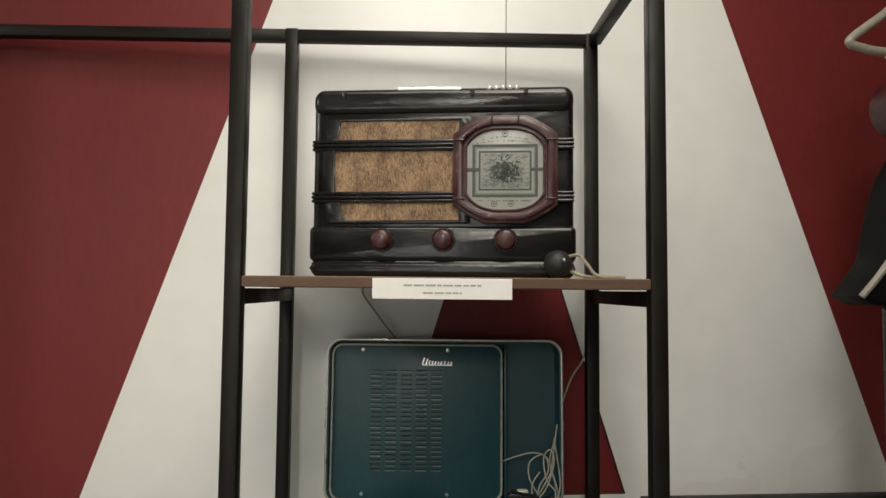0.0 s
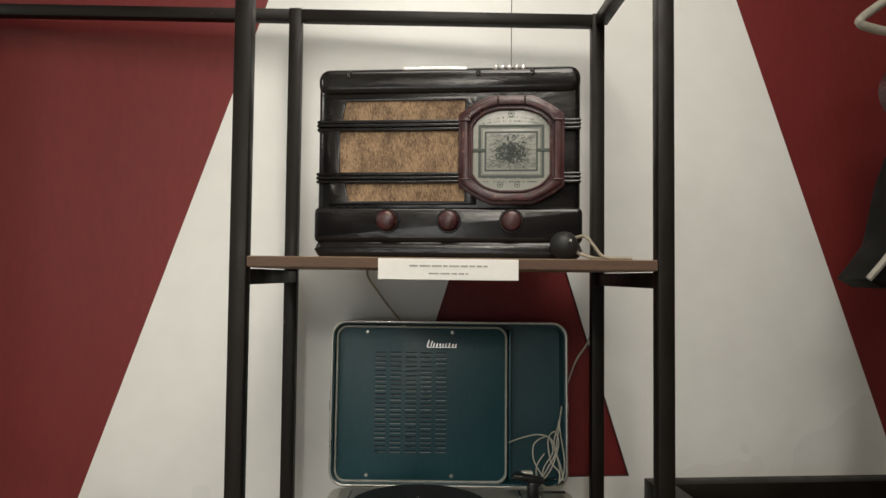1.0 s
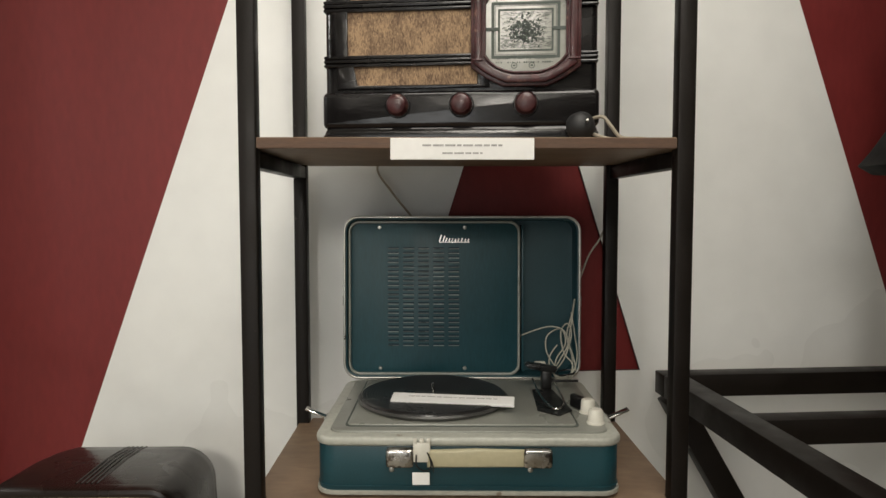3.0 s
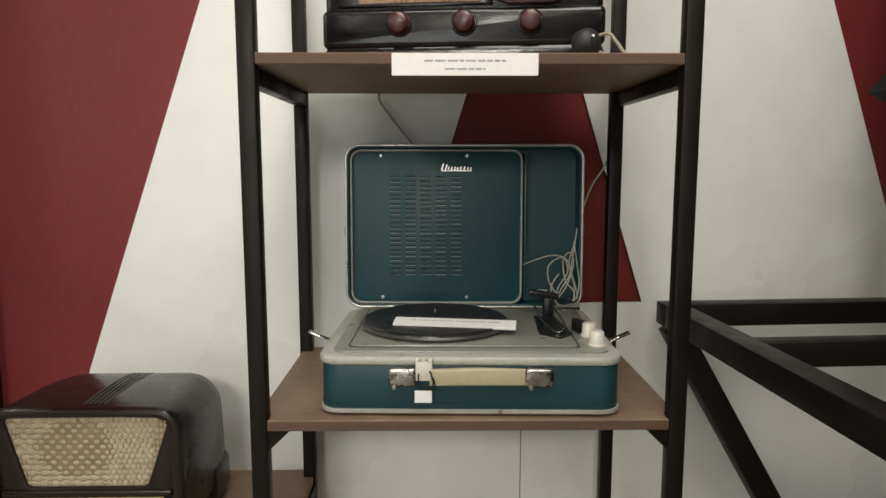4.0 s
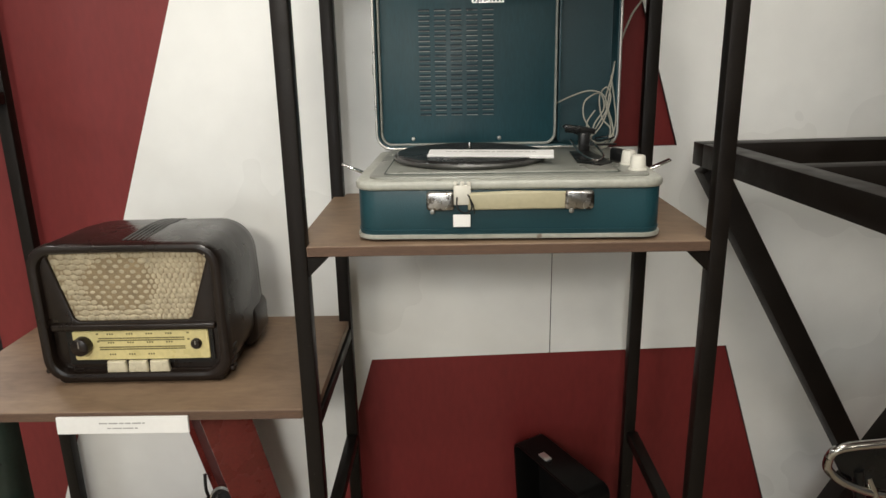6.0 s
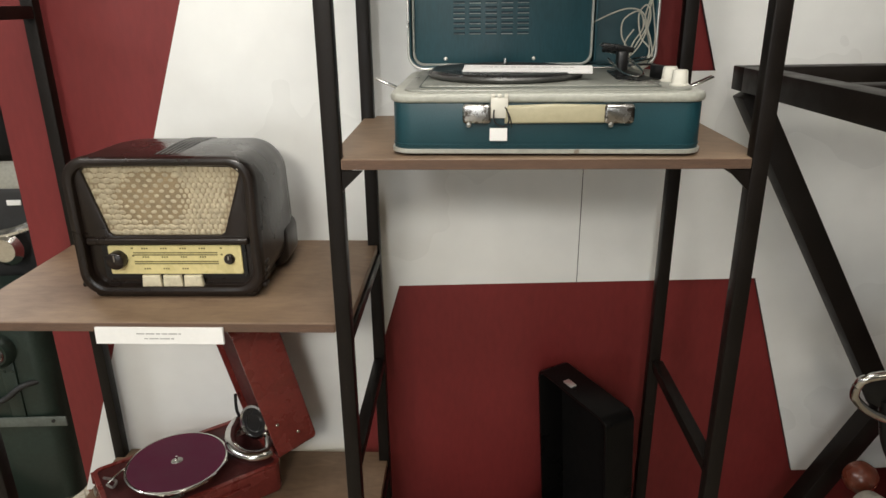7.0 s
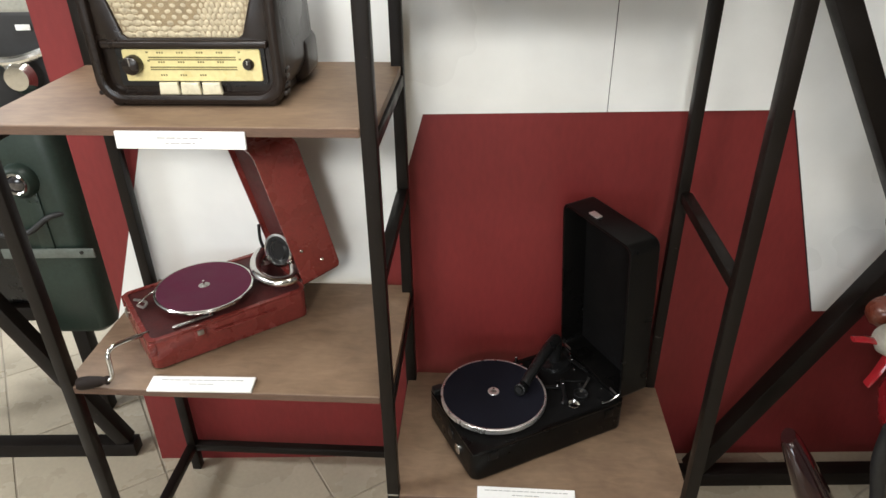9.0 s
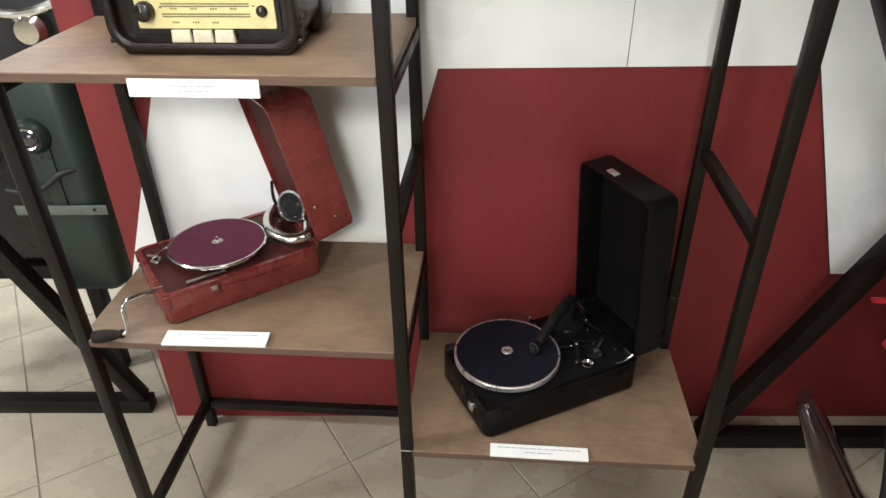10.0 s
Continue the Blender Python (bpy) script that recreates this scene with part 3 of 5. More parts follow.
# ---- brown-black table radio on the upper shelf ----
def table_radio():
    t = thing("table_radio", RK @ pose(0.2928, 0.128, S1, 0, 0, -6.5), "dark brown bakelite valve radio with maroon dial frame", "radio")
    W, H, DEP = 0.446, 0.326, 0.205
    x0, x1 = -W / 2, W / 2
    case = prism(rrect(x0 + 0.001, x1 - 0.001, 0.004, H - 0.004, 0.026, 6), 0.0, DEP, 0.012, 3)
    part("case", case, BAKE, t)
    # plinth, lower band and top band wrap round the case
    part("plinth", prism(rrect(x0 - 0.001, x1 + 0.001, 0.0, 0.034, 0.017, 6), -0.006, DEP - 0.01, 0.012, 5), BAKE, t)
    part("lower_band", prism(rrect(x0 - 0.002, x1 + 0.002, 0.028, 0.088, 0.009, 4), -0.007, DEP - 0.02, 0.009, 5), BAKE, t)
    part("top_band", prism(rrect(x0 + 0.001, x1 - 0.001, H - 0.047, H - 0.001, 0.019, 7), -0.006, DEP - 0.012, 0.013, 5), BAKE, t)
    for zc in (0.137, 0.226):
        for dz in (-0.0065, 0.0, 0.0065):
            for ra, rb in ((x0 + 0.001, 0.022), (0.190, x1 - 0.001)):
                part("rib", prism(rrect(ra, rb, zc + dz - 0.0027, zc + dz + 0.0027, 0.0024, 2), -0.0085 + abs(dz) * 0.25, DEP - 0.03, 0.0016, 2), BAKE, t)
    # bezel round the cloth windows, cut as three frames
    for z0, z1, xl, sl in ((0.098, 0.128, -0.172, 0.006), (0.147, 0.216, -0.182, 0.0), (0.236, 0.268, -0.178, -0.006)):
        out = [(xl - 0.028, z0 - 0.006), (0.05, z0 - 0.006), (0.05, z1 + 0.006), (xl - 0.028, z1 + 0.006)]
        inn = [(xl + max(sl, 0), z0), (0.03, z0), (0.03, z1), (xl + max(-sl, 0), z1)]
        part("window_frame", ring_prism(out, inn, -0.0055, 0.002, 0.002), BAKE, t)
        part("grille_cloth", bx(((xl + 0.035) / 2, -0.0015, (z0 + z1) / 2), (0.035 - xl, 0.002, z1 - z0 + 0.004)), GRILLE, t, "gold-brown wavy grille cloth", smooth=False)
    # dial with its stepped frame
    def octo(cx, cz, a, b, cut, n=4, bow=0.0, k2=0.62):
        pts = []
        for sx, sz in ((1, 1), (-1, 1), (-1, -1), (1, -1)):
            p, q = (cx + sx * a, cz + sz * (b - cut * k2)), (cx + sx * (a - cut * 1.05), cz + sz * b)
            if sx * sz < 0:
                p, q = q, p
            for i in range(n + 1):
                k = i / n
                pts.append((p[0] + (q[0] - p[0]) * k + sx * bow * math.sin(math.pi * k), p[1] + (q[1] - p[1]) * k + sz * bow * math.sin(math.pi * k)))
        return pts
    cx, cz = 0.1075, 0.1825
    part("dial_frame", ring_prism(octo(cx, cz, 0.0870, 0.0905, 0.050, 4, 0.002), octo(cx, cz, 0.0650, 0.0690, 0.044, 4, 0.005), -0.011, -0.002, 0.0015), MAROON, t, "chipped maroon bakelite dial frame")
    part("raised_frame", ring_prism(octo(cx, cz, 0.0820, 0.0855, 0.048, 4, 0.002), octo(cx, cz, 0.0695, 0.0735, 0.045, 4, 0.004), -0.018, -0.010, 0.0028), MAROON, t)
    part("inner_frame", ring_prism(octo(cx, cz, 0.0670, 0.0710, 0.044, 4, 0.004), octo(cx, cz, 0.0630, 0.0670, 0.043, 4, 0.005), -0.014, -0.004, 0.0015), MAROON, t)
    for s in (-1, 1):
        part("frame_clasp", bx((cx + s * 0.0765, -0.018, cz - 0.050), (0.019, 0.006, 0.003), 0.001), MAROON, t)
        part("frame_clasp", bx((cx + s * 0.0765, -0.018, cz + 0.048), (0.019, 0.006, 0.003), 0.001), MAROON, t)
        part("frame_clasp", bx((cx + s * 0.022, -0.019, cz + 0.083), (0.003, 0.005, 0.014), 0.001), MAROON, t)
    dial = part("dial", prism(octo(cx, cz, 0.0640, 0.0680, 0.043, 4, 0.005), -0.0065, -0.003), DIAL, t, "greyish white printed dial plate")
    fr = -0.0068
    def line(a, b, w, mat=INK, nm="print"):
        a, b = Vector((a[0], fr, a[1])), Vector((b[0], fr, b[1]))
        d = b - a
        own = bx((0, 0, 0), (d.length, 0.0006, w))
        bmesh.ops.transform(own, matrix=Matrix.Translation((a + b) / 2) @ Matrix.Rotation(-math.atan2(d.z, d.x), 4, "Y"), verts=own.verts)
        return own
    def band(a, b, w):
        return ring_prism(rrect(cx - a, cx + a, cz - b - 0.002, cz + b - 0.002, 0.001, 1), rrect(cx - a + w, cx + a - w, cz - b + w - 0.002, cz + b - w - 0.002, 0.0008, 1), fr, fr + 0.001)
    part("printed_border", band(0.0545, 0.0445, 0.0048), INK, dial, "dark printed scale border")
    part("printed_border", band(0.0440, 0.0335, 0.0032), INK, dial)
    part("printed_border", band(0.0490, 0.0390, 0.0014), INK2, dial)
    rnd = random.Random(5)
    own = bmesh.new()
    for row, (z, a, k) in enumerate(((0.0505, 0.046, 26), (0.057, 0.036, 20), (-0.0505, 0.046, 26), (0.0405, 0.044, 30), (-0.0445, 0.044, 30))):
        for i in range(k):
            x = cx - a + 2 * a * i / (k - 1)
            if rnd.random() < 0.75:
                bx((x, fr, cz + z - 0.002 - 0.004 * ((x - cx) / a) ** 2 * (1 if z > 0.045 else 0)), (rnd.uniform(0.0008, 0.0030), 0.0006, rnd.uniform(0.001, 0.0026)), bm=own)
    tagged(part("scale_marks", own, INK, dial, smooth=False), kind="stuff")
    for s in (-1, 1):
        part("pointer_bar", bx((cx + s * 0.0530, fr - 0.0006, cz), (0.021, 0.001, 0.0055), 0.0003, 1), INK, dial)
    for x, z, r in ((0, 0.061, 0.0055), (-0.018, -0.0575, 0.005), (0.010, -0.0575, 0.005)):
        ring_prism([(cx + x + r * math.cos(a * 0.3927), cz + z + r * math.sin(a * 0.3927)) for a in range(16)], [(cx + x + (r - 0.0012) * math.cos(a * 0.3927), cz + z + (r - 0.0012) * math.sin(a * 0.3927)) for a in range(16)], fr, fr + 0.0008, bm=(own := bmesh.new()))
        bx((cx + x, fr, cz + z), (r * 0.8, 0.0005, r * 0.5), bm=own)
        part("dial_emblem", own, INK, dial, smooth=False)
    # the picture in the middle is a dark mottled engraving
    own = bmesh.new()
    for i in range(520):
        x, z = rnd.gauss((-0.019, 0.0, 0.017, 0.002)[i % 4], 0.0055 if i % 4 < 3 else 0.014), rnd.gauss((0.002, 0.004, 0.001, -0.010)[i % 4], 0.0085 if i % 4 < 3 else 0.006)
        if abs(x) < 0.040 and abs(z) < 0.029:
            s = rnd.uniform(0.0012, 0.0040) * (1.2 - abs(x) / 0.05)
            m = Matrix.Translation((cx + x, fr, cz + z - 0.002)) @ Matrix.Rotation(rnd.uniform(0, 3.1), 4, "Y")
            bx((0, 0, 0), (s, 0.0006, s * rnd.uniform(0.3, 1)), m=m, bm=own)
    part("engraving", own, INK, dial, "dark mottled engraving", smooth=False)
    own = bmesh.new()
    for i in range(360):
        x, z = rnd.uniform(-0.040, 0.040), rnd.choice((-1, 1)) * rnd.uniform(0.012, 0.029) if rnd.random() < 0.6 else rnd.uniform(-0.028, 0.012)
        m = Matrix.Translation((cx + x, fr + 0.0001, cz + z - 0.002)) @ Matrix.Rotation(rnd.gauss(0, 0.3), 4, "Y")
        bx((0, 0, 0), (rnd.uniform(0.003, 0.009), 0.0005, rnd.uniform(0.0005, 0.0012)), m=m, bm=own)
    part("engraving", own, INK2, dial, smooth=False)
    # knobs
    for x in (-0.0985, 0.0050, 0.1085):
        k = part("knob", lathe([(0, 0.024), (0.009, 0.0245), (0.0146, 0.022), (0.0172, 0.016), (0.0180, 0.006), (0.0180, 0.0), (0, 0)], 28, Matrix.Translation((x, -0.006, 0.064)) @ FRONT), MAROON, t, "mottled maroon knob")
        part("knob_skirt", lathe([(0.0205, 0.0), (0.0205, 0.003), (0.019, 0.005), (0, 0.005)], 28, Matrix.Translation((x, -0.006, 0.064)) @ FRONT), BAKE, k)
    # raised beads on the top edge; nickel stands in for glints on bakelite
    for i in range(5):
        part("bead", lathe([(0, 0.0048), (0.0026, 0.0042), (0.0042, 0.0022), (0.0048, 0), (0.0042, -0.0022), (0.0026, -0.0042), (0, -0.0048)], 16, Matrix.Translation((0.0810 + i * 0.0115, 0.0, H - 0.0034))), NICKEL, t, "bead with its glint given as bright nickel")
    for x in (0.052, 0.142, -0.168):
        part("top_step", prism(rrect(x - 0.004, x + 0.004, H - 0.020, H - 0.0045, 0.0035, 4), -0.0072, 0.010, 0.003, 3), BAKE, t)
    # ridge in nickel to imitate the lamp's bright reflection along it
    part("top_ridge", sweep([(-0.075, 0.002, H - 0.0025), (-0.02, 0.002, H - 0.0025), (0.032, 0.002, H - 0.0040)], 0.0048, 16), NICKEL, t, "top ridge with its lamp glint given as bright nickel")
    for x in (-0.18, 0.18):
        for y in (0.02, 0.16):
            part("foot", cyl((x, y, 0.0005), (x, y, 0.006), 0.010, seg=12), RUBBER, t)
    return t


table_radio()


def power_plug():
    t = thing("power_plug", RK @ pose(0.479, 0.066, S1), "dark round bakelite plug on tan twin cable", "plug")
    part("plug_body", lathe([(0, 0.020), (0.010, 0.019), (0.018, 0.013), (0.023, 0.0), (0.019, -0.014), (0.010, -0.021), (0, -0.022)], 24, Matrix.Translation((0, 0, 0.024)) @ Matrix.Rotation(radians(70), 4, "X")), RUBBER, t)
    part("pin", cyl((0.004, -0.03, 0.030), (0.004, -0.018, 0.027), 0.002, seg=10), BRUSHED, t)
    part("cable", sweep([(0.018, 0.01, 0.036), (0.034, 0.0, 0.038), (0.045, -0.006, 0.024), (0.060, -0.010, 0.006), (0.088, -0.012, 0.0035), (0.105, -0.008, 0.003)], 0.0027, 8), BROWNWIRE, t)
    part("cable", sweep([(0.012, 0.015, 0.020), (0.028, 0.008, 0.010), (0.05, -0.002, 0.0035), (0.085, -0.004, 0.003), (0.106, 0.002, 0.003)], 0.0027, 8), BROWNWIRE, t)
    part("cable", sweep([(0.018, 0.01, 0.034), (0.022, 0.03, 0.020), (0.016, 0.05, 0.004), (-0.02, 0.08, 0.003)], 0.0027, 8), BROWNWIRE, t)


power_plug()


# ---- teal portable record player ----
def record_player():
    t = thing("record_player", RK @ pose(0.304, 0.018, S2, 0, 0, -1.5), "teal leatherette portable record player with open lid", "record player")
    W, DP, H = 0.462, 0.345, 0.094
    x0, x1 = -W / 2, W / 2
    base = part("case", prism(rrect(x0, x1, 0.0, DP, 0.030, 6), 0.004, H - 0.014, 0.003, 2, axis="z"), TEAL, t)
    part("bottom_rim", ring_prism(rrect(x0 - 0.003, x1 + 0.003, -0.003, DP + 0.003, 0.032, 6), rrect(x0 + 0.004, x1 - 0.004, 0.004, DP - 0.004, 0.028, 6), 0.004, 0.011, 0.002, axis="z"), CREAMRIM, t, "worn cream edge strip")
    part("seam_cord", ring_prism(rrect(x0 - 0.0015, x1 + 0.0015, -0.0015, DP + 0.0015, 0.031, 6), rrect(x0 + 0.004, x1 - 0.004, 0.004, DP - 0.004, 0.028, 6), 0.016, 0.0185, 0.001, axis="z"), TEALIN, t)
    part("top_rim", prism(rrect(x0 - 0.004, x1 + 0.004, -0.004, DP + 0.002, 0.033, 8), H - 0.014, H, 0.005, 3, axis="z"), CREAMRIM, t, "worn cream rim of the case")
    part("deck", prism(rrect(x0 + 0.016, x1 - 0.014, 0.018, DP - 0.012, 0.020, 6), H - 0.002, H + 0.0035, 0.002, 2, axis="z"), DECK, t, "grey painted metal deck")
    part("deck_plate", prism(rrect(-0.190, 0.172, 0.040, 0.318, 0.010, 4), H + 0.002, H + 0.007, 0.002, 2, axis="z"), DECK, t, "grey raised motor plate")
    part("deck_groove", ring_prism(rrect(-0.1935, 0.1755, 0.0365, 0.3215, 0.0115, 4), rrect(-0.190, 0.172, 0.040, 0.318, 0.010, 4), H + 0.0030, H + 0.0043, axis="z"), INK, t, "dark seam round the motor plate")
    # turntable
    cx, cy, zt = -0.058, 0.178, H + 0.010
    pl = part("turntable", lathe([(0, 0.0), (0.118, 0.0), (0.130, 0.003), (0.1325, 0.007), (0.130, 0.010), (0, 0.010)], 64, Matrix.Translation((cx, cy, zt - 0.004))), RIMDK, t, "dull metal turntable rim")
    grooves = [(0.0, 0.0)]
    r = 0.012
    while r < 0.127:
        grooves += [(r, 0.0012), (r + 0.0012, 0.0006), (r + 0.0024, 0.0012)]
        r += 0.0048
    part("mat", lathe([(0, 0.0085), *[(a, 0.0085 + b) for a, b in grooves[1:]], (0.128, 0.0075), (0.1285, 0.0060)], 64, Matrix.Translation((cx, cy, zt))), VINYL, pl, "black ribbed rubber turntable mat")
    part("spindle", cyl((cx, cy, zt + 0.008), (cx, cy, zt + 0.026), 0.0032, 0.0025, seg=12), CHROME, pl)
    # pick-up arm and its rest
    arm = part("arm_post", bx((0.152, 0.255, H + 0.023), (0.019, 0.024, 0.038), 0.004), BLACKP, t, "black pick-up arm pivot")
    part("arm_head", prism([(0.112, H + 0.052), (0.118, H + 0.046), (0.146, H + 0.040), (0.170, H + 0.038), (0.172, H + 0.047), (0.148, H + 0.052), (0.118, H + 0.056)], 0.246, 0.268, 0.003, 2), BLACKP, arm)
    part("arm_tube", sweep([(0.152, 0.262, H + 0.036), (0.140, 0.290, H + 0.040), (0.128, 0.312, H + 0.040)], 0.005, 10), BLACKP, arm)
    part("arm_plate", prism([(0.118, 0.110), (0.150, 0.080), (0.176, 0.110), (0.162, 0.240), (0.124, 0.240)], H + 0.007, H + 0.0095, 0.001, 1, axis="z"), BLACKP, t)
    part("wire_rest", sweep([(0.124, 0.235, H + 0.030), (0.132, 0.160, H + 0.016), (0.148, 0.105, H + 0.012), (0.166, 0.140, H + 0.016), (0.160, 0.235, H + 0.030)], 0.0018, 8), CHROME, t)
    part("arm_rest", bx((0.190, 0.135, H + 0.016), (0.012, 0.034, 0.022), 0.003, m=Matrix.Translation((0.19, 0.135, 0)) @ Matrix.Rotation(radians(24), 4, "Z") @ Matrix.Translation((-0.19, -0.135, 0))), BLACKP, t)
    part("lever", bx((0.190, 0.275, H + 0.016), (0.052, 0.006, 0.004), 0.001), BLACKP, t)
    for x, y in ((0.203, 0.115), (0.204, 0.058)):
        part("control_knob", lathe([(0, 0.0235), (0.0095, 0.0235), (0.0112, 0.021), (0.0125, 0.004), (0.0145, 0.0025), (0.0145, 0), (0, 0)], 24, Matrix.Translation((x, y, H + 0.003))), IVORY, t, "ivory plastic knob")
    # front handle with its chrome end fittings
    hd = part("handle", prism([(-0.062, 0.051), (0.085, 0.052), (0.085, 0.078), (0.01, 0.0795), (-0.062, 0.077)], -0.014, -0.004, 0.004, 3), CREAM, t, "yellowed cream plastic handle")
    for a, b in ((-0.124, -0.082), (0.082, 0.126)):
        f = part("handle_fitting", prism(rrect(a, b, 0.051, 0.079, 0.005, 3), -0.016, 0.0, 0.004, 3), TARNISH, t, "tarnished chrome handle end")
        part("rivet", lathe([(0, 0.002), (0.003, 0.0015), (0.004, 0)], 12, Matrix.Translation(((a + b) / 2 - 0.012, -0.017, 0.05)) @ FRONT), BRUSHED, f)
    part("latch", bx((-0.070, -0.010, 0.074), (0.026, 0.006, 0.030), 0.002), IVORY, t, "pale plastic latch")
    for x in (-0.080, -0.070, -0.060):
        part("latch_tooth", bx((x, -0.009, 0.091), (0.006, 0.008, 0.006), 0.0012), IVORY, t)
    part("thread", sweep([(-0.078, -0.016, 0.072), (-0.077, -0.0175, 0.055), (-0.064, -0.0175, 0.048), (-0.056, -0.0175, 0.056), (-0.060, -0.016, 0.074)], 0.0012, 6), BLACKP, t)
    part("thread", sweep([(-0.062, -0.016, 0.076), (-0.054, -0.018, 0.060), (-0.052, -0.018, 0.046)], 0.0010, 6), BLACKP, t)
    part("tag", bx((-0.071, -0.0165, 0.036), (0.026, 0.0016, 0.019), 0.0006, 1), CARD, t, "small blank white paper tag")
    # side clasps standing out
    for s in (-1, 1):
        part("side_clasp", bx((0, 0, 0), (0.040, 0.014, 0.0035), 0.001, m=Matrix.Translation((s * (W / 2 + 0.020), 0.11, H + 0.003)) @ Matrix.Rotation(radians(-24 if s > 0 else 24), 4, "Y")), CHROME, t, "chrome swing clasp")
        part("clasp_plate", bx((s * (W / 2 + 0.004), 0.11, H - 0.012), (0.004, 0.030, 0.020), 0.001), BRUSHED, t)
    # lid, standing open and leaning back a little
    L = Matrix.Translation((-0.006, DP - 0.004, H + 0.003)) @ Matrix.Rotation(radians(-2.5), 4, "X")
    lw, lh, ld_ = 0.474, 0.326, 0.062
    a, b = -lw / 2 + 0.001, lw / 2 + 0.001
    def lid(name, own, mat, label="", par=None):
        bmesh.ops.transform(own, matrix=L, verts=own.verts)
        return part(name, own, mat, par or t, label)
    lidp = lid("lid", ring_prism(rrect(a, b, 0.0, lh, 0.030, 7), rrect(a + 0.007, b - 0.007, 0.007, lh - 0.007, 0.024, 7), 0.0, ld_, 0.002), TEAL, "open teal lid with loudspeaker board")
    lid("lid_back", prism(rrect(a + 0.002, b - 0.002, 0.002, lh - 0.002, 0.029, 7), ld_ - 0.008, ld_ + 0.002), TEAL, par=lidp)
    lid("lid_rim", ring_prism(rrect(a - 0.001, b + 0.001, -0.001, lh + 0.001, 0.031, 7), rrect(a + 0.0035, b - 0.0035, 0.0035, lh - 0.0035, 0.027, 7), -0.003, 0.001, 0.001), BRUSHED, "thin grey metal lid edge", par=lidp)
    pa, pb = a + 0.011, b - 0.122
    board = lid("speaker_board", prism(rrect(pa + 0.002, pb - 0.002, 0.010, lh - 0.012, 0.020, 6), 0.006, 0.020, 0.002, 2), TEALIN, "teal speaker board with pressed slots", par=lidp)
    lid("board_trim", ring_prism(rrect(pa - 0.002, pb + 0.002, 0.007, lh - 0.009, 0.022, 6), rrect(pa + 0.0025, pb - 0.0025, 0.0115, lh - 0.0135, 0.0185, 6), 0.001, 0.010, 0.0015), TRIM, "pale cream trim round the board", par=lidp)
    for c in range(5):
        xc = -0.137 + c * 0.0305
        for r in range(22):
            zc = 0.068 + r * 0.0093
            # dark flat strips paint the shade inside each slot; the board is uncut
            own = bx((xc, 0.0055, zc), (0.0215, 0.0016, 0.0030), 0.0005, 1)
            lid("slot_shade", own, SLOTSHADE, par=board)
            lid("slot_lip", bx((xc, 0.0050, zc - 0.0022), (0.0215, 0.0022, 0.0012)), SLAT, par=board)
    for x, z in ((pa + 0.062, 0.020), (pa + 0.232, 0.020), (pa + 0.060, lh - 0.022), (pa + 0.232, lh - 0.022)):
        lid("screw", lathe([(0, 0.0022), (0.003, 0.0018), (0.0042, 0)], 12, Matrix.Translation((x, 0.006, z)) @ FRONT), BRUSHED, par=board)
    # maker's script as plain chrome strokes
    own = bmesh.new()
    bx((-0.014, 0.0045, 0.2745), (0.060, 0.002, 0.0016), bm=own)
    for i, (x, hgt) in enumerate(((-0.046, 0.014), (-0.039, 0.012), (-0.034, 0.008), (-0.028, 0.007), (-0.022, 0.007), (-0.016, 0.006), (-0.010, 0.007), (-0.003, 0.0075), (0.004, 0.006), (0.010, 0.006))):
        m = Matrix.Translation((x + 0.004, 0.0045, 0.2755 + hgt / 2)) @ Matrix.Rotation(radians(18), 4, "Y")
        bx((0, 0, 0), (0.0028, 0.002, hgt), 0.0004, 1, m=m, bm=own)
    lid("badge", own, NICKEL, "chrome script badge strokes", par=board)
    for s, x in ((-1, a - 0.003), (1, b + 0.003)):
        lid("lid_catch", bx((x, 0.02, 0.155), (0.004, 0.014, 0.020), 0.001), BRUSHED, par=lidp)
    lid("divider", bx((pb + 0.008, 0.030, lh / 2 - 0.002), (0.005, 0.046, lh - 0.03), 0.001), TEALIN, par=lidp)
    for x in (-0.13, 0.13):
        part("hinge", cyl((x - 0.02, DP - 0.002, H + 0.001), (x + 0.02, DP - 0.002, H + 0.001), 0.004, seg=12), BRUSHED, t)
    return t


record_player()


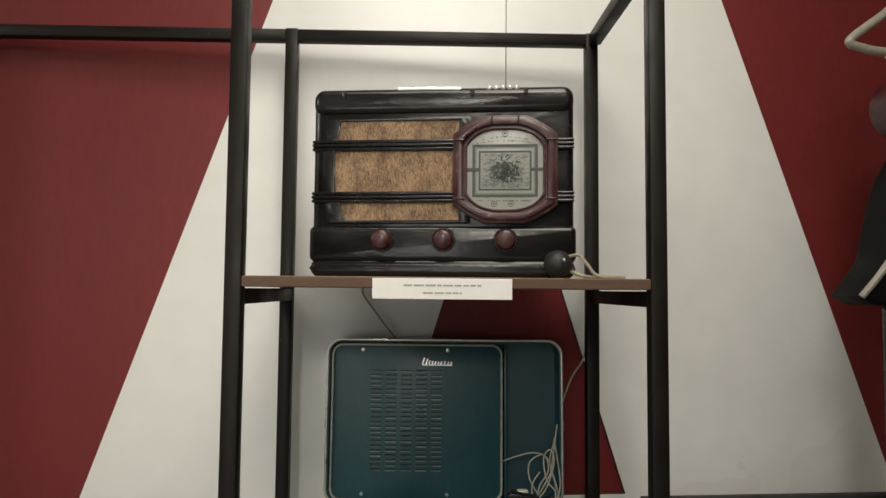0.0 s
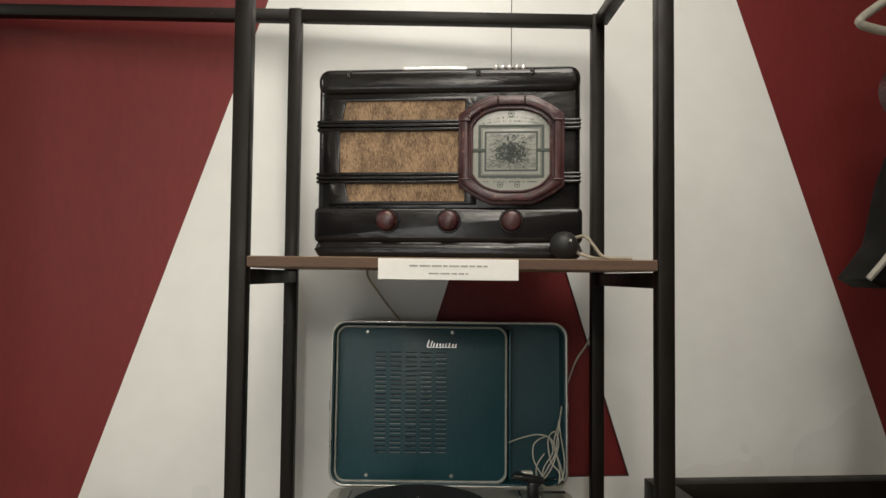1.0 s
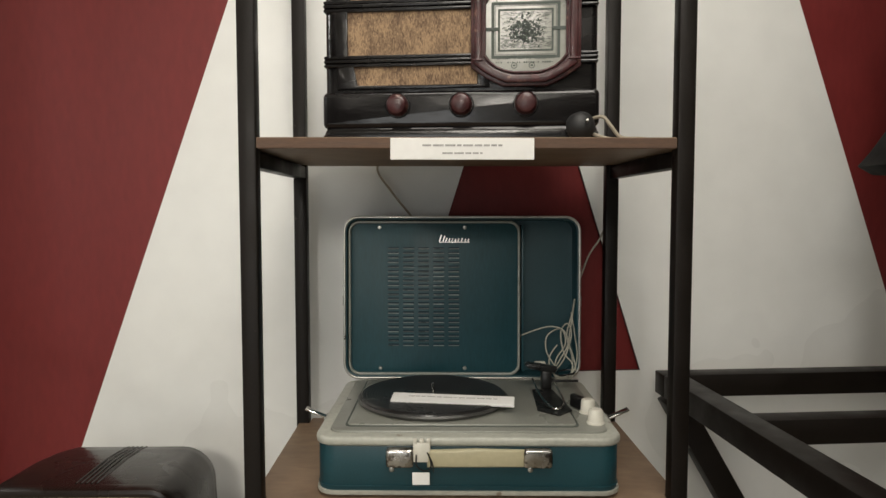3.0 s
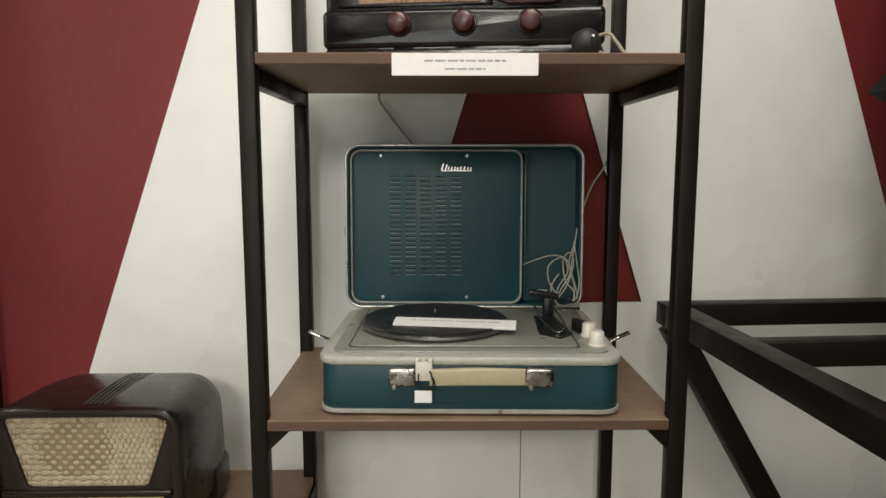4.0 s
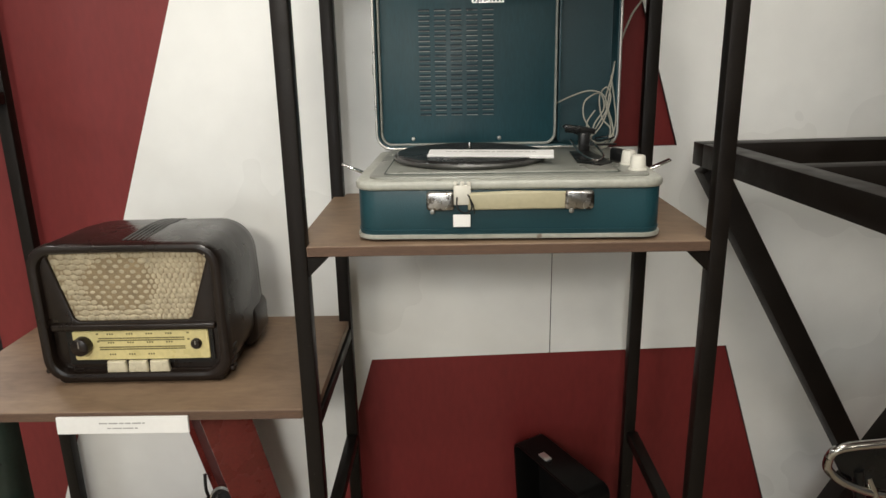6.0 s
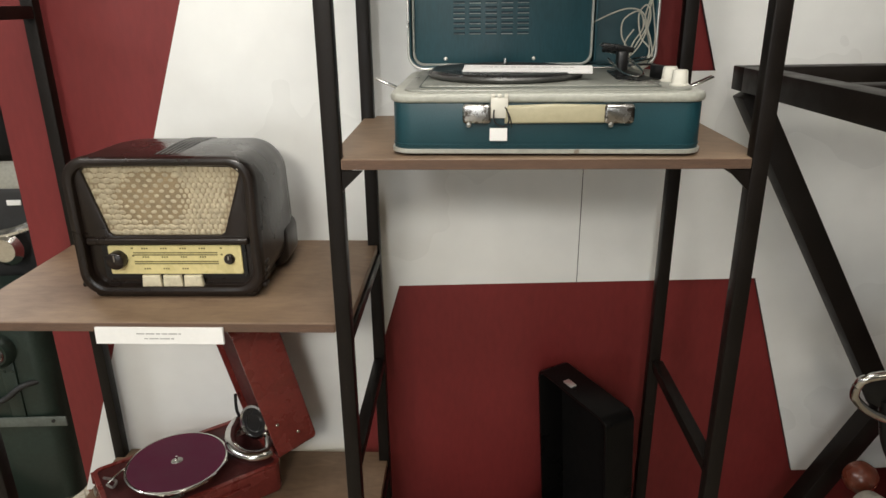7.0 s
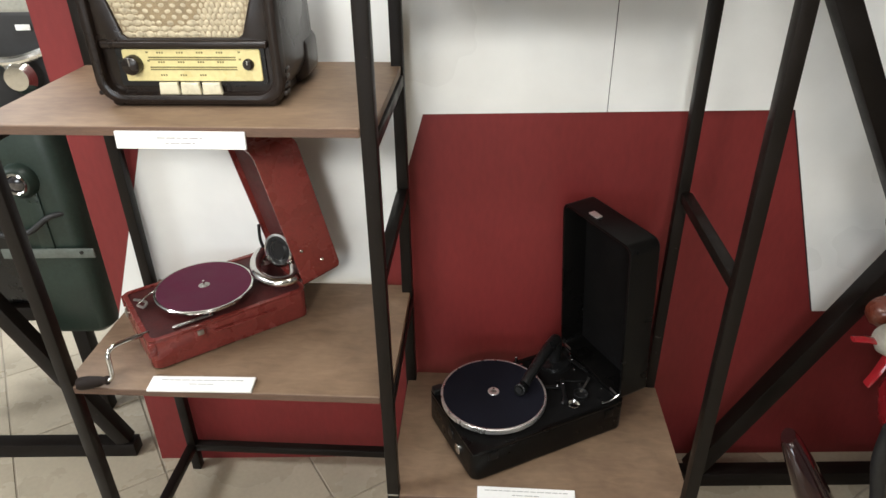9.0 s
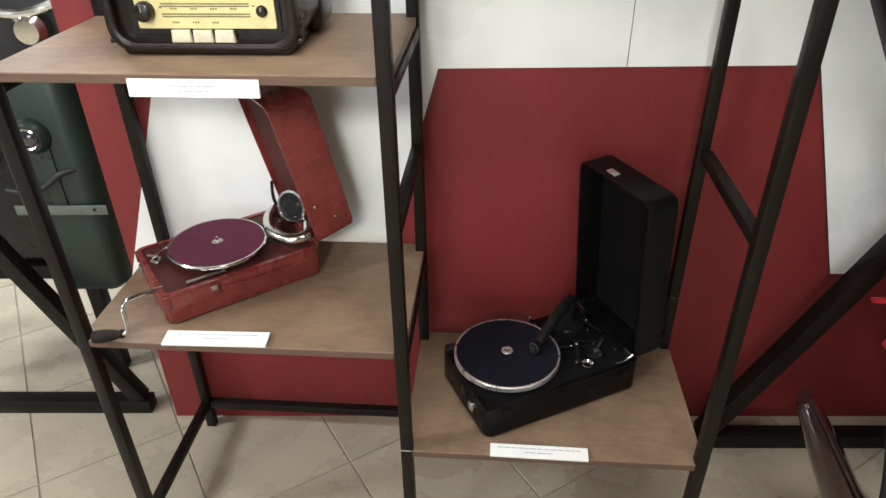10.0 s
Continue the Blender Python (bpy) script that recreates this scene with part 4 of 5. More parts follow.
def cable_bundle():
    """The player's mains lead, coiled into the open lid and hanging over its edge on to the deck."""
    t = thing("power_cable", RK @ pose(0.304, 0.018, S2, 0, 0, -1.5), "tangled grey-white mains cable bundle in lid", "cable")
    B = Vector((0.183, 0.325, -0.014))
    strands = [
        [(-0.07, 0.03, 0.210), (-0.04, 0.012, 0.228), (-0.012, 0.0, 0.238), (0.012, -0.006, 0.230), (0.020, -0.010, 0.200), (0.004, -0.014, 0.165), (-0.008, -0.012, 0.135), (0.010, -0.012, 0.118), (0.026, -0.008, 0.130), (0.030, -0.002, 0.165), (0.020, 0.006, 0.215), (0.030, 0.008, 0.265), (0.036, 0.012, 0.300)],
        [(0.036, 0.014, 0.295), (0.028, 0.0, 0.250), (0.022, -0.010, 0.205), (0.030, -0.014, 0.170), (0.034, -0.012, 0.135), (0.014, -0.016, 0.112), (-0.006, -0.012, 0.128), (-0.002, -0.008, 0.165), (0.016, -0.004, 0.200), (0.008, 0.004, 0.232), (-0.018, 0.010, 0.215), (-0.020, 0.006, 0.180), (-0.006, -0.010, 0.150)],
        [(-0.030, -0.018, 0.150), (-0.012, -0.022, 0.140), (0.006, -0.022, 0.160), (0.018, -0.020, 0.190), (0.026, -0.012, 0.225), (0.020, 0.0, 0.245), (0.008, 0.004, 0.225), (0.012, -0.008, 0.180), (0.028, -0.014, 0.155), (0.022, -0.016, 0.122), (0.0, -0.020, 0.110)],
        [(0.028, 0.004, 0.270), (0.034, -0.004, 0.220), (0.038, -0.010, 0.175), (0.030, -0.016, 0.140), (0.008, -0.018, 0.125), (-0.014, -0.018, 0.140), (-0.016, -0.010, 0.170), (0.0, 0.0, 0.195)],
    ]
    for s in strands:
        part("strand", sweep([tuple(B + Vector((p[0], p[1], 0.108 + (p[2] - 0.108) * 0.86))) for p in s], 0.0014, 7, smooth_n=6), WIRE, t)
    part("plug", bx(tuple(B + Vector((-0.036, -0.018, 0.148))), (0.022, 0.014, 0.012), 0.003), IVORY, t, "ivory flat plug")
    part("tie", sweep([tuple(B + Vector(p)) for p in ((0.002, -0.024, 0.128), (0.030, -0.022, 0.132), (0.034, 0.0, 0.134), (0.004, 0.002, 0.130))], 0.0016, 6, closed=True, smooth_n=5), BLACKP, t)


cable_bundle()
card(RK @ pose(0.281, 0.124, S2 + 0.1165, -79, 0, -8.5), 0.208, 0.030, 0.005, ((0.6, 0.15, 0.002),), "white caption card resting on the record mat")

# leads behind the shelves
lead = thing("radio_lead", RK @ pose(0, 0, 0), "thin grey radio lead hanging behind shelf", "cable")
part("lead", sweep([(0.17, 0.425, 2.05), (0.135, 0.432, 2.012), (0.163, 0.425, 1.965), (0.203, 0.42, 1.915), (0.232, 0.422, 1.88), (0.27, 0.43, 1.85)], 0.0024, 8), BROWNWIRE, lead)
lead = thing("player_lead", RK @ pose(0, 0, 0), "pale lead draped over the open player lid", "cable")
part("lead", sweep([(0.52, 0.43, 1.70), (0.548, 0.418, 1.76), (0.572, 0.408, 1.83), (0.598, 0.412, 1.87), (0.624, 0.435, 1.93), (0.634, 0.44, 2.0), (0.634, 0.44, 2.03)], 0.0019, 8), WIRE, lead)


# ---- bakelite radio on the left bay's shelf ----
def bakelite_radio():
    t = thing("bakelite_radio", RK @ pose(-0.337, 0.112, S3, 0, 0, 0.6), "rounded black-brown bakelite radio with beige cloth grille", "radio")
    W, H, DP = 0.328, 0.257, 0.235
    x0, x1 = -W / 2, W / 2
    # case: rounded outline, swelling a little towards the back at the foot
    own = bmesh.new()
    rows = []
    for y, gx, gt, r, flare in ((0.0, -0.006, -0.006, 0.040, 0.0), (0.004, -0.001, -0.001, 0.044, 0.0), (0.012, 0.0, 0.0, 0.046, 0.0), (0.06, 0.001, 0.0, 0.052, 0.002), (0.12, 0.001, 0.0, 0.056, 0.005), (0.18, -0.001, -0.005, 0.060, 0.008), (0.215, -0.006, -0.011, 0.060, 0.009), (DP, -0.022, -0.025, 0.056, 0.005)):
        rows.append([own.verts.new((x + math.copysign(flare * (1 - z / H), x), y, z)) for x, z in rrect(x0 - gx, x1 + gx, 0.008, H + gt, r, 8)])
    for p, q in zip(rows, rows[1:]):
        n = len(p)
        for i in range(n):
            own.faces.new((p[i], q[i], q[(i + 1) % n], p[(i + 1) % n]))
    own.faces.new(rows[0])
    own.faces.new(list(reversed(rows[-1])))
    part("case", own, BAKE2, t)
    part("front_rim", ring_prism(rrect(x0 - 0.001, x1 + 0.001, 0.006, H, 0.042, 8), rrect(x0 + 0.019, x1 - 0.019, 0.024, H - 0.016, 0.030, 8), -0.017, 0.006, 0.0078), BAKE2, t)
    part("plinth", prism(rrect(x0 + 0.016, x1 - 0.016, 0.0, 0.026, 0.010, 3), -0.008, DP - 0.02, 0.006, 3), BAKE2, t)
    part("front_bar", bx((0, -0.006, 0.1075), (W - 0.042, 0.014, 0.013), 0.004, 3), BAKE2, t)
    # trapezoid loudspeaker opening
    gz0, gz1 = 0.117, 0.238
    inn = [(-0.128, gz1 - 0.006), (-0.124, gz1), (0.0, gz1 + 0.003), (0.138, gz1 - 0.001), (0.143, gz1 - 0.008), (0.106, gz0 + 0.006), (0.098, gz0), (-0.090, gz0), (-0.098, gz0 + 0.006)]
    inn = [(x - 0.004, z) for x, z in inn]
    out = [(-0.152, gz1 - 0.006), (-0.146, gz1 + 0.008), (0.0, gz1 + 0.009), (0.148, gz1 + 0.008), (0.152, gz1 - 0.006), (0.152, gz0 - 0.002), (0.142, gz0 - 0.008), (-0.142, gz0 - 0.008), (-0.152, gz0 - 0.002)]
    part("grille_surround", ring_prism(out, inn, -0.007, 0.003, 0.003), BAKE2, t)
    cl = part("grille_cloth", prism(inn, -0.0012, 0.001), GRILLE2, t, "worn beige diamond-woven grille cloth", smooth=False)
    # darkness of the speaker hole behind the cloth, painted as a darker disc
    part("speaker_shade_patch", lathe([(0, 0.0008), (0.044, 0.0007), (0.052, 0.0)], 32, Matrix.Translation((-0.018, -0.0012, 0.184)) @ FRONT @ Matrix.Diagonal((1.35, 1, 1, 1))), SPEAKERSHADE, cl, "round patch of the speaker hole's shade painted on the cloth")
    own = bmesh.new()
    rnd = random.Random(8)
    def knot(x, z, a, b, up):
        m = Matrix.Translation((x, -0.0012, z)) @ Matrix.Rotation(rnd.uniform(-0.3, 0.3), 4, "Y") @ FRONT @ Matrix.Diagonal((a, b, up, 1))
        lathe([(0, 1.0), (0.55, 0.8), (0.9, 0.35), (1.0, 0.0)], 9, m, own)
    for j in range(13):
        z = gz0 + 0.0055 + j * 0.0092
        side = 0.098 + (z - gz0) * 0.26
        for i in range(-9, 10):
            x = i * 0.0186 + (0.0093 if j % 2 else 0) + rnd.uniform(-0.0008, 0.0008)
            if -side + 0.001 < x < 0.030:
                near = math.hypot((x + 0.018) / 1.35, z - 0.184) < 0.050
                knot(x, z + rnd.uniform(-0.0006, 0.0006), (0.0064 if near else 0.0080) + rnd.uniform(-0.0009, 0.0009), (0.0043 if near else 0.0050) + rnd.uniform(-0.0006, 0.0006), 0.0014)
                if not near:
                    knot(x + 0.0093, z, 0.0036, 0.0030, 0.0015)
        for i in range(12):
            x = 0.034 + i * 0.0094 + (0.0047 if j % 2 else 0)
            if x < side - 0.004:
                knot(x, z, 0.0042 + rnd.uniform(-0.0006, 0.0006), 0.0056, 0.0012)
    tagged(part("weave", own, TUFT, cl), kind="stuff")
    # scale panel
    part("panel_recess", prism(rrect(-0.122, 0.134, 0.036, 0.102, 0.004, 2), -0.004, 0.001), BLACKP, t)
    sc = part("scale_panel", prism(rrect(-0.110, 0.127, 0.045, 0.0985, 0.003, 2), -0.0075, -0.003, 0.001, 1), YELLOW, t, "yellowed scale panel with faint print")
    own = bmesh.new()
    for z in (0.0855, 0.0690):
        for dz in (0.0, 0.004):
            bx((0.010, -0.0078, z - dz), (0.150, 0.0006, 0.0021), bm=own)
    for z, k in ((0.0935, 4), (0.0775, 4), (0.0555, 3)):
        for i in range(k):
            xc = -0.048 + i * 0.034
            for q in range(3):
                bx((xc + q * 0.0042, -0.0078, z), (0.0026, 0.0006, 0.0028), bm=own)
    for x, z in ((-0.066, 0.094), (-0.066, 0.080), (0.092, 0.094), (0.092, 0.082)):
        bx((x, -0.0078, z), (0.004, 0.0006, 0.003), bm=own)
    part("scale_print", own, INK3, sc, smooth=False)
    for x, r, hh in ((-0.0925, 0.0165, 0.017), (0.1055, 0.0095, 0.008)):
        k = part("knob", lathe([(0, hh), (r * 0.7, hh), (r * 0.92, hh - 0.002), (r, hh * 0.5), (r, 0), (0, 0)], 28, Matrix.Translation((x, -0.0075, 0.074)) @ FRONT), BAKE2, t, "dark bakelite knob")
        part("knob_line", bx((x, -0.0078 - hh, 0.074 + r * 0.4), (0.0018, 0.0008, r * 0.7)), BRUSHED, k)
    for i in range(3):
        own = prism([(0.0, 0.0), (0.0355, 0.0), (0.0335, 0.021), (0.002, 0.021)], -0.0135, -0.003, 0.003, 3)
        bmesh.ops.transform(own, matrix=Matrix.Translation((-0.056 + i * 0.0375, 0, 0.0225)), verts=own.verts)
        part("push_key", own, KEYIV, t, "ivory plastic push key")
    part("key_tray", prism(rrect(-0.062, 0.062, 0.0165, 0.0225, 0.003, 2), -0.0125, -0.002, 0.002, 2), BAKE2, t)
    # fluted corner scrolls and the top fin
    for s in (-1, 1):
        for i in range(4):
            part("corner_scroll", prism(rrect(s * (W / 2 - 0.001) - 0.004, s * (W / 2 - 0.001) + 0.004, 0.020 + i * 0.012, 0.029 + i * 0.012, 0.003, 2), -0.008 + i * 0.002, 0.012 + 0.004 * i, 0.002, 2), BAKE2, t)
    for i in range(5):
        xr = -0.006 + i * 0.0085
        part("top_rib", sweep([(xr, 0.010, H - 0.0012), (xr, 0.06, H - 0.0003), (xr, 0.12, H - 0.0003), (xr, 0.18, H - 0.0053), (xr, 0.212, H - 0.0110)], 0.0024, 8, smooth_n=4), BAKE2, t)
    part("rear_skirt", prism(rrect(x0 - 0.009, x1 + 0.009, 0.006, 0.092, 0.024, 6), 0.118, DP - 0.006, 0.020, 5), BAKE2, t)
    # small chrome dome added to imitate a glint on the rim's upper corner
    part("corner_glint", lathe([(0, 0.002), (0.0025, 0.0015), (0.0035, 0)], 12, Matrix.Translation((0.140, -0.0145, H - 0.020)) @ FRONT), CHROME, t)
    return t


bakelite_radio()


# ---- portable gramophones ----
def gramophone(m, name, label, L, Wd, H, lid_h, lid_w, lid_t, angle, skin, lining, felt, px, py, pr, open_in, gap=0.0, wedge=1.0, rim=None, low=-0.003, inset=0.002):
    """A suitcase gramophone: x along the case towards the hinge end, y across it, origin at the near free corner."""
    t = thing(name, m, label, "gramophone", "wind-up gramophones")
    part("case", prism(rrect(0, L, 0, Wd, 0.020, 5), 0.003, H - 0.004, 0.005, 3, axis="z"), skin, t)
    part("top_frame", ring_prism(rrect(0.0, L, 0.0, Wd, 0.020, 5), rrect(0.010, L - 0.010, 0.010, Wd - 0.010, 0.012, 5), H - 0.006, H + 0.001, 0.0022, axis="z"), skin, t)
    part("motor_board", bx((L / 2, Wd / 2, H - 0.0035), (L - 0.018, Wd - 0.018, 0.004)), lining, t)
    for x in (0.02, L - 0.02):
        for y in (0.02, Wd - 0.02):
            part("foot", cyl((x, y, 0.0), (x, y, 0.005), 0.008, seg=12), RUBBER, t)
    pl = part("platter", lathe([(0, low), (pr - 0.004, low), (pr, low + 0.002), (pr, 0.010), (pr - 0.002, 0.012), (pr - 0.005, 0.012), (pr - 0.005, 0.0105), (0, 0.0105)], 64, Matrix.Translation((px, py, H + 0.008))), rim or NICKEL, t, "nickel-plated platter rim")
    part("felt", lathe([(0, 0.0122), (pr - 0.0065, 0.0122), (pr - 0.0052, 0.0105)], 64, Matrix.Translation((px, py, H + 0.008))), felt, pl)
    part("hub", lathe([(0, 0.003), (0.009, 0.0025), (0.010, 0)], 20, Matrix.Translation((px, py, H + 0.0200))), BRUSHED, pl)
    part("spindle", cyl((px, py, H + 0.018), (px, py, H + 0.032), 0.0032, 0.0025, seg=12), CHROME, pl)
    part("motor_shaft", cyl((px, py, H - 0.004), (px, py, H + 0.009), 0.012, seg=16), BRUSHED, t)
    lean = radians(angle)
    up, outw = Vector((-math.sin(lean), 0, math.cos(lean))), Vector((math.cos(lean), 0, math.sin(lean)))
    hinge = Matrix.Translation((L - inset, Wd, H + 0.002)) @ Matrix((up, (0, -1, 0), outw)).transposed().to_4x4()
    # lid in its own axes: x up along the open lid, z outward from the case, y across
    lid_w -= gap
    def lidpart(nm, own, mat, label="", par=None):
        for v in own.verts:
            v.co.z *= wedge + (1 - wedge) * min(1.0, max(0.0, (v.co.y - gap) / lid_w))
        bmesh.ops.transform(own, matrix=hinge, verts=own.verts)
        return part(nm, own, mat, par or t, label)
    y0 = gap
    ld = lidpart("lid", ring_prism(rrect(0.0, lid_h, y0, y0 + lid_w, 0.022, 5), rrect(0.007, lid_h - 0.007, y0 + 0.007, y0 + lid_w - 0.007, 0.016, 5), 0.0, lid_t, 0.002, axis="z"), skin, "open lid standing on its hinges")
    lidpart("lid_shell", prism(rrect(0.001, lid_h - 0.001, y0 + 0.001, y0 + lid_w - 0.001, 0.022, 5), lid_t - 0.006, lid_t + 0.006, 0.006, 3, axis="z"), skin, par=ld)
    lidpart("lid_lining", bx((lid_h / 2, y0 + lid_w / 2, lid_t - 0.009), (lid_h - 0.02, lid_w - 0.02, 0.004)), lining, par=ld)
    if open_in:
        own = prism([(0.05, y0 + 0.012), (lid_h - 0.03, y0 + 0.012), (lid_h - 0.03, y0 + lid_w - 0.012), (0.05, y0 + lid_w - 0.012)], lid_t - 0.030, lid_t - 0.012, 0.004, 2, axis="z")
        lidpart("record_pocket", own, lining, "dark record pocket in the lid", par=ld)
    for y in (y0 + 0.03, y0 + lid_w - 0.03):
        lidpart("hinge", bx((0.002, y, 0.002), (0.022, 0.026, 0.003), 0.001), BRUSHED, par=ld)
    return t, ld, hinge


RG = RK @ pose(-0.512, 0.052, S5, 0, 0, 38.5)
RL, RW, RH = 0.355, 0.232, 0.076
red, redlid, hg = gramophone(RG, "red_gramophone", "red-brown leatherette portable gramophone with plum felt platter", RL, RW, RH, 0.352, RW, 0.094, 12.4, REDLEA, REDIN, PURPLE, 0.160, 0.122, 0.110, True, 0.03, 0.12, CHROME, 0.004)
part("emblem", ring_prism([(0.160 + 0.013 * math.cos(i * 0.5236), 0.122 + 0.011 * math.sin(i * 0.5236)) for i in range(12)], [(0.160 + 0.006 * math.cos(i * 0.5236), 0.122 + 0.005 * math.sin(i * 0.5236)) for i in range(12)], RH + 0.0206, RH + 0.0214, axis="z"), CREAMRIM, red, "worn pale emblem round the spindle")


def tonearm(t, pts, r, box, lab):
    arm = part("tonearm", sweep(pts, r, 14), lab[0], t, lab[1])
    c, n, rad = box
    n = Vector(n).normalized()
    c = Vector(c)
    q = n.to_track_quat("Z", "Y").to_matrix().to_4x4()
    part("sound_box", lathe([(0, 0.014), (rad * 0.5, 0.014), (rad * 0.62, 0.010), (rad * 0.9, 0.010), (rad, 0.007), (rad, -0.006), (rad * 0.9, -0.008), (0, -0.008)], 32, Matrix.Translation(c) @ q), lab[2], arm, "round sound box")
    part("sound_ring", lathe([(rad * 0.80, 0.0085), (rad * 0.86, 0.0135), (rad * 1.0, 0.0125), (rad * 1.04, 0.006), (rad * 1.02, 0.0)], 32, Matrix.Translation(c) @ q), lab[0], arm)
    return arm


tonearm(red, [(0.322, 0.178, RH - 0.004), (0.322, 0.178, RH + 0.020), (0.314, 0.164, RH + 0.032), (0.288, 0.132, RH + 0.030), (0.275, 0.084, RH + 0.025), (0.293, 0.036, RH + 0.022), (0.334, 0.020, RH + 0.026), (0.354, 0.054, RH + 0.040)], (0.0145, 0.0130),
        ((0.340, 0.090, RH + 0.068), (-0.85, -0.45, 0.25), 0.040), (CHROME, "bright nickel swan-neck tonearm", BLACKP))
part("tonearm_base", lathe([(0.024, 0), (0.024, 0.006), (0.016, 0.012), (0, 0.012)], 24, Matrix.Translation((0.322, 0.178, RH - 0.004))), CHROME, red)
part("lid_stay", sweep([(RL - 0.012, RW - 0.050, RH + 0.004), (RL - 0.030, RW - 0.050, RH + 0.050), (RL - 0.030, RW - 0.052, RH + 0.100)], 0.004, 8), BLACKP, red)
for q in ((0.050, 0.060), (0.095, 0.022)):
    own = lathe([(0, 0.003), (0.003, 0.0025), (0.0045, 0)], 12, hg @ Matrix.Translation((q[0], RW, q[1])) @ Matrix.Rotation(radians(-90), 4, 'X'))
    part('rivet', own, CHROME, redlid, 'bright rivet')
part("speed_lever", bx((0.10, 0.022, RH + 0.004), (0.085, 0.008, 0.004), 0.001), BRUSHED, red, "dull metal brake lever")
part("lever_knob", cyl((0.138, 0.022, RH + 0.003), (0.138, 0.022, RH + 0.014), 0.004, seg=12), CHROME, red)
part("needle_clip", sweep([(0.018, 0.185, RH + 0.002), (0.036, 0.150, RH + 0.008), (0.026, 0.128, RH + 0.010), (0.018, 0.150, RH + 0.006)], 0.003, 8), BRUSHED, red)
part("needle_arm", sweep([(0.020, 0.150, RH + 0.010), (0.050, 0.165, RH + 0.016), (0.075, 0.178, RH + 0.014)], 0.0022, 8), CHROME, red)
for x in (0.105,):
    lt = part("latch", bx((x, -0.003, RH - 0.018), (0.024, 0.006, 0.026), 0.002), REDLEA, red, "red-brown painted case latch")
    part("latch_tongue", bx((x, -0.007, RH - 0.012), (0.014, 0.004, 0.012), 0.001), BRUSHED, lt)
part("carry_handle", sweep([(0.140, 0.000, RH - 0.022), (0.150, -0.005, RH - 0.022), (0.262, -0.005, RH - 0.022), (0.272, 0.000, RH - 0.022)], 0.004, 10, flat=0.5), REDLEA, red, "red-brown carrying handle")
for x, y in ((0.0, 0.0), (0.0, RW)):
    part("corner_plate", bx((x + 0.006, y, RH - 0.02), (0.016, 0.003, 0.03), 0.001), REDLEA, red)
part("side_socket", lathe([(0.012, 0), (0.012, 0.003), (0.006, 0.005), (0, 0.005)], 20, Matrix.Translation((-0.001, 0.195, 0.045)) @ Matrix.Rotation(radians(-90), 4, "Y")), BRUSHED, red)
# winding crank in the end of the case
ck = part("crank", sweep([(0.012, 0.045, 0.072), (-0.034, 0.032, 0.080), (-0.062, 0.022, 0.082), (-0.074, 0.016, 0.072), (-0.077, 0.010, 0.046), (-0.080, 0.006, 0.026), (-0.090, 0.008, 0.019)], 0.0052, 12), CHROME, red, "worn nickel winding crank")
GD = Vector((-0.046, 0.026, -0.005))
part("crank_grip", lathe([(0, 0), (0.008, 0.0005), (0.0095, 0.004), (0.0075, 0.010), (0.0105, 0.020), (0.0135, 0.040), (0.0140, 0.056), (0.0115, 0.063), (0, 0.0645)], 24, Matrix.Translation((-0.086, 0.007, 0.020)) @ GD.to_track_quat("Z", "Y").to_matrix().to_4x4()), GRIPWOOD, ck, "dark turned wooden grip")
for i in range(4):
    part("pocket_fold", sweep([tuple(hg @ Vector((0.06, 0.05 + i * 0.04, 0.052))), tuple(hg @ Vector((0.18, 0.045 + i * 0.042, 0.040))), tuple(hg @ Vector((0.33, 0.04 + i * 0.044, 0.048)))], 0.007, 8, flat=0.6), REDIN, redlid)

BG = RK @ pose(0.157, 0.040, S4, 0, 0, 28.2)
BL, BW, BH = 0.408, 0.242, 0.086
black, blid, bh = gramophone(BG, "black_gramophone", "black leatherette portable gramophone with dark blue platter", BL, BW, BH, 0.425, BW, 0.072, 4, BLACKLEA, BLACKCLOTH, NAVY, 0.126, 0.142, 0.126, False, -0.012, inset=0.018)
tonearm(black, [(0.332, 0.196, BH), (0.332, 0.196, BH + 0.058), (0.322, 0.190, BH + 0.074), (0.262, 0.156, BH + 0.062), (0.196, 0.118, BH + 0.038)], (0.018, 0.012), ((0.184, 0.111, BH + 0.034), (-0.75, -0.45, 0.3), 0.014), (BLACKP, "thick black painted tonearm", BLACKP))
part("hub_ring", lathe([(0.007, 0.0035), (0.008, 0.005), (0.013, 0.005), (0.014, 0.003)], 24, Matrix.Translation((0.126, 0.142, BH + 0.0195))), NICKEL, black, "bright ring round the spindle")
part("reflector_boss", lathe([(0.044, 0), (0.040, 0.010), (0.022, 0.016), (0, 0.016)], 28, Matrix.Translation((0.332, 0.196, BH - 0.004))), BLACKP, black)
rnd = random.Random(3)
for x, y in ((0.270, 0.060), (0.300, 0.045), (0.335, 0.060), (0.345, 0.100), (0.250, 0.222), (0.362, 0.150), (0.378, 0.110), (0.380, 0.060), (0.352, 0.030), (0.300, 0.110), (0.385, 0.200)):
    part("stud", lathe([(0, 0.007), (0.003, 0.006), (0.0045, 0.002), (0.0045, 0)], 12, Matrix.Translation((x, y, BH - 0.003))), CHROME, black)
part("linkage", bx((0.350, 0.085, BH + 0.004), (0.060, 0.005, 0.003), 0.001, m=Matrix.Translation((0.35, 0.085, 0)) @ Matrix.Rotation(radians(35), 4, "Z") @ Matrix.Translation((-0.35, -0.085, 0))), BRUSHED, black)
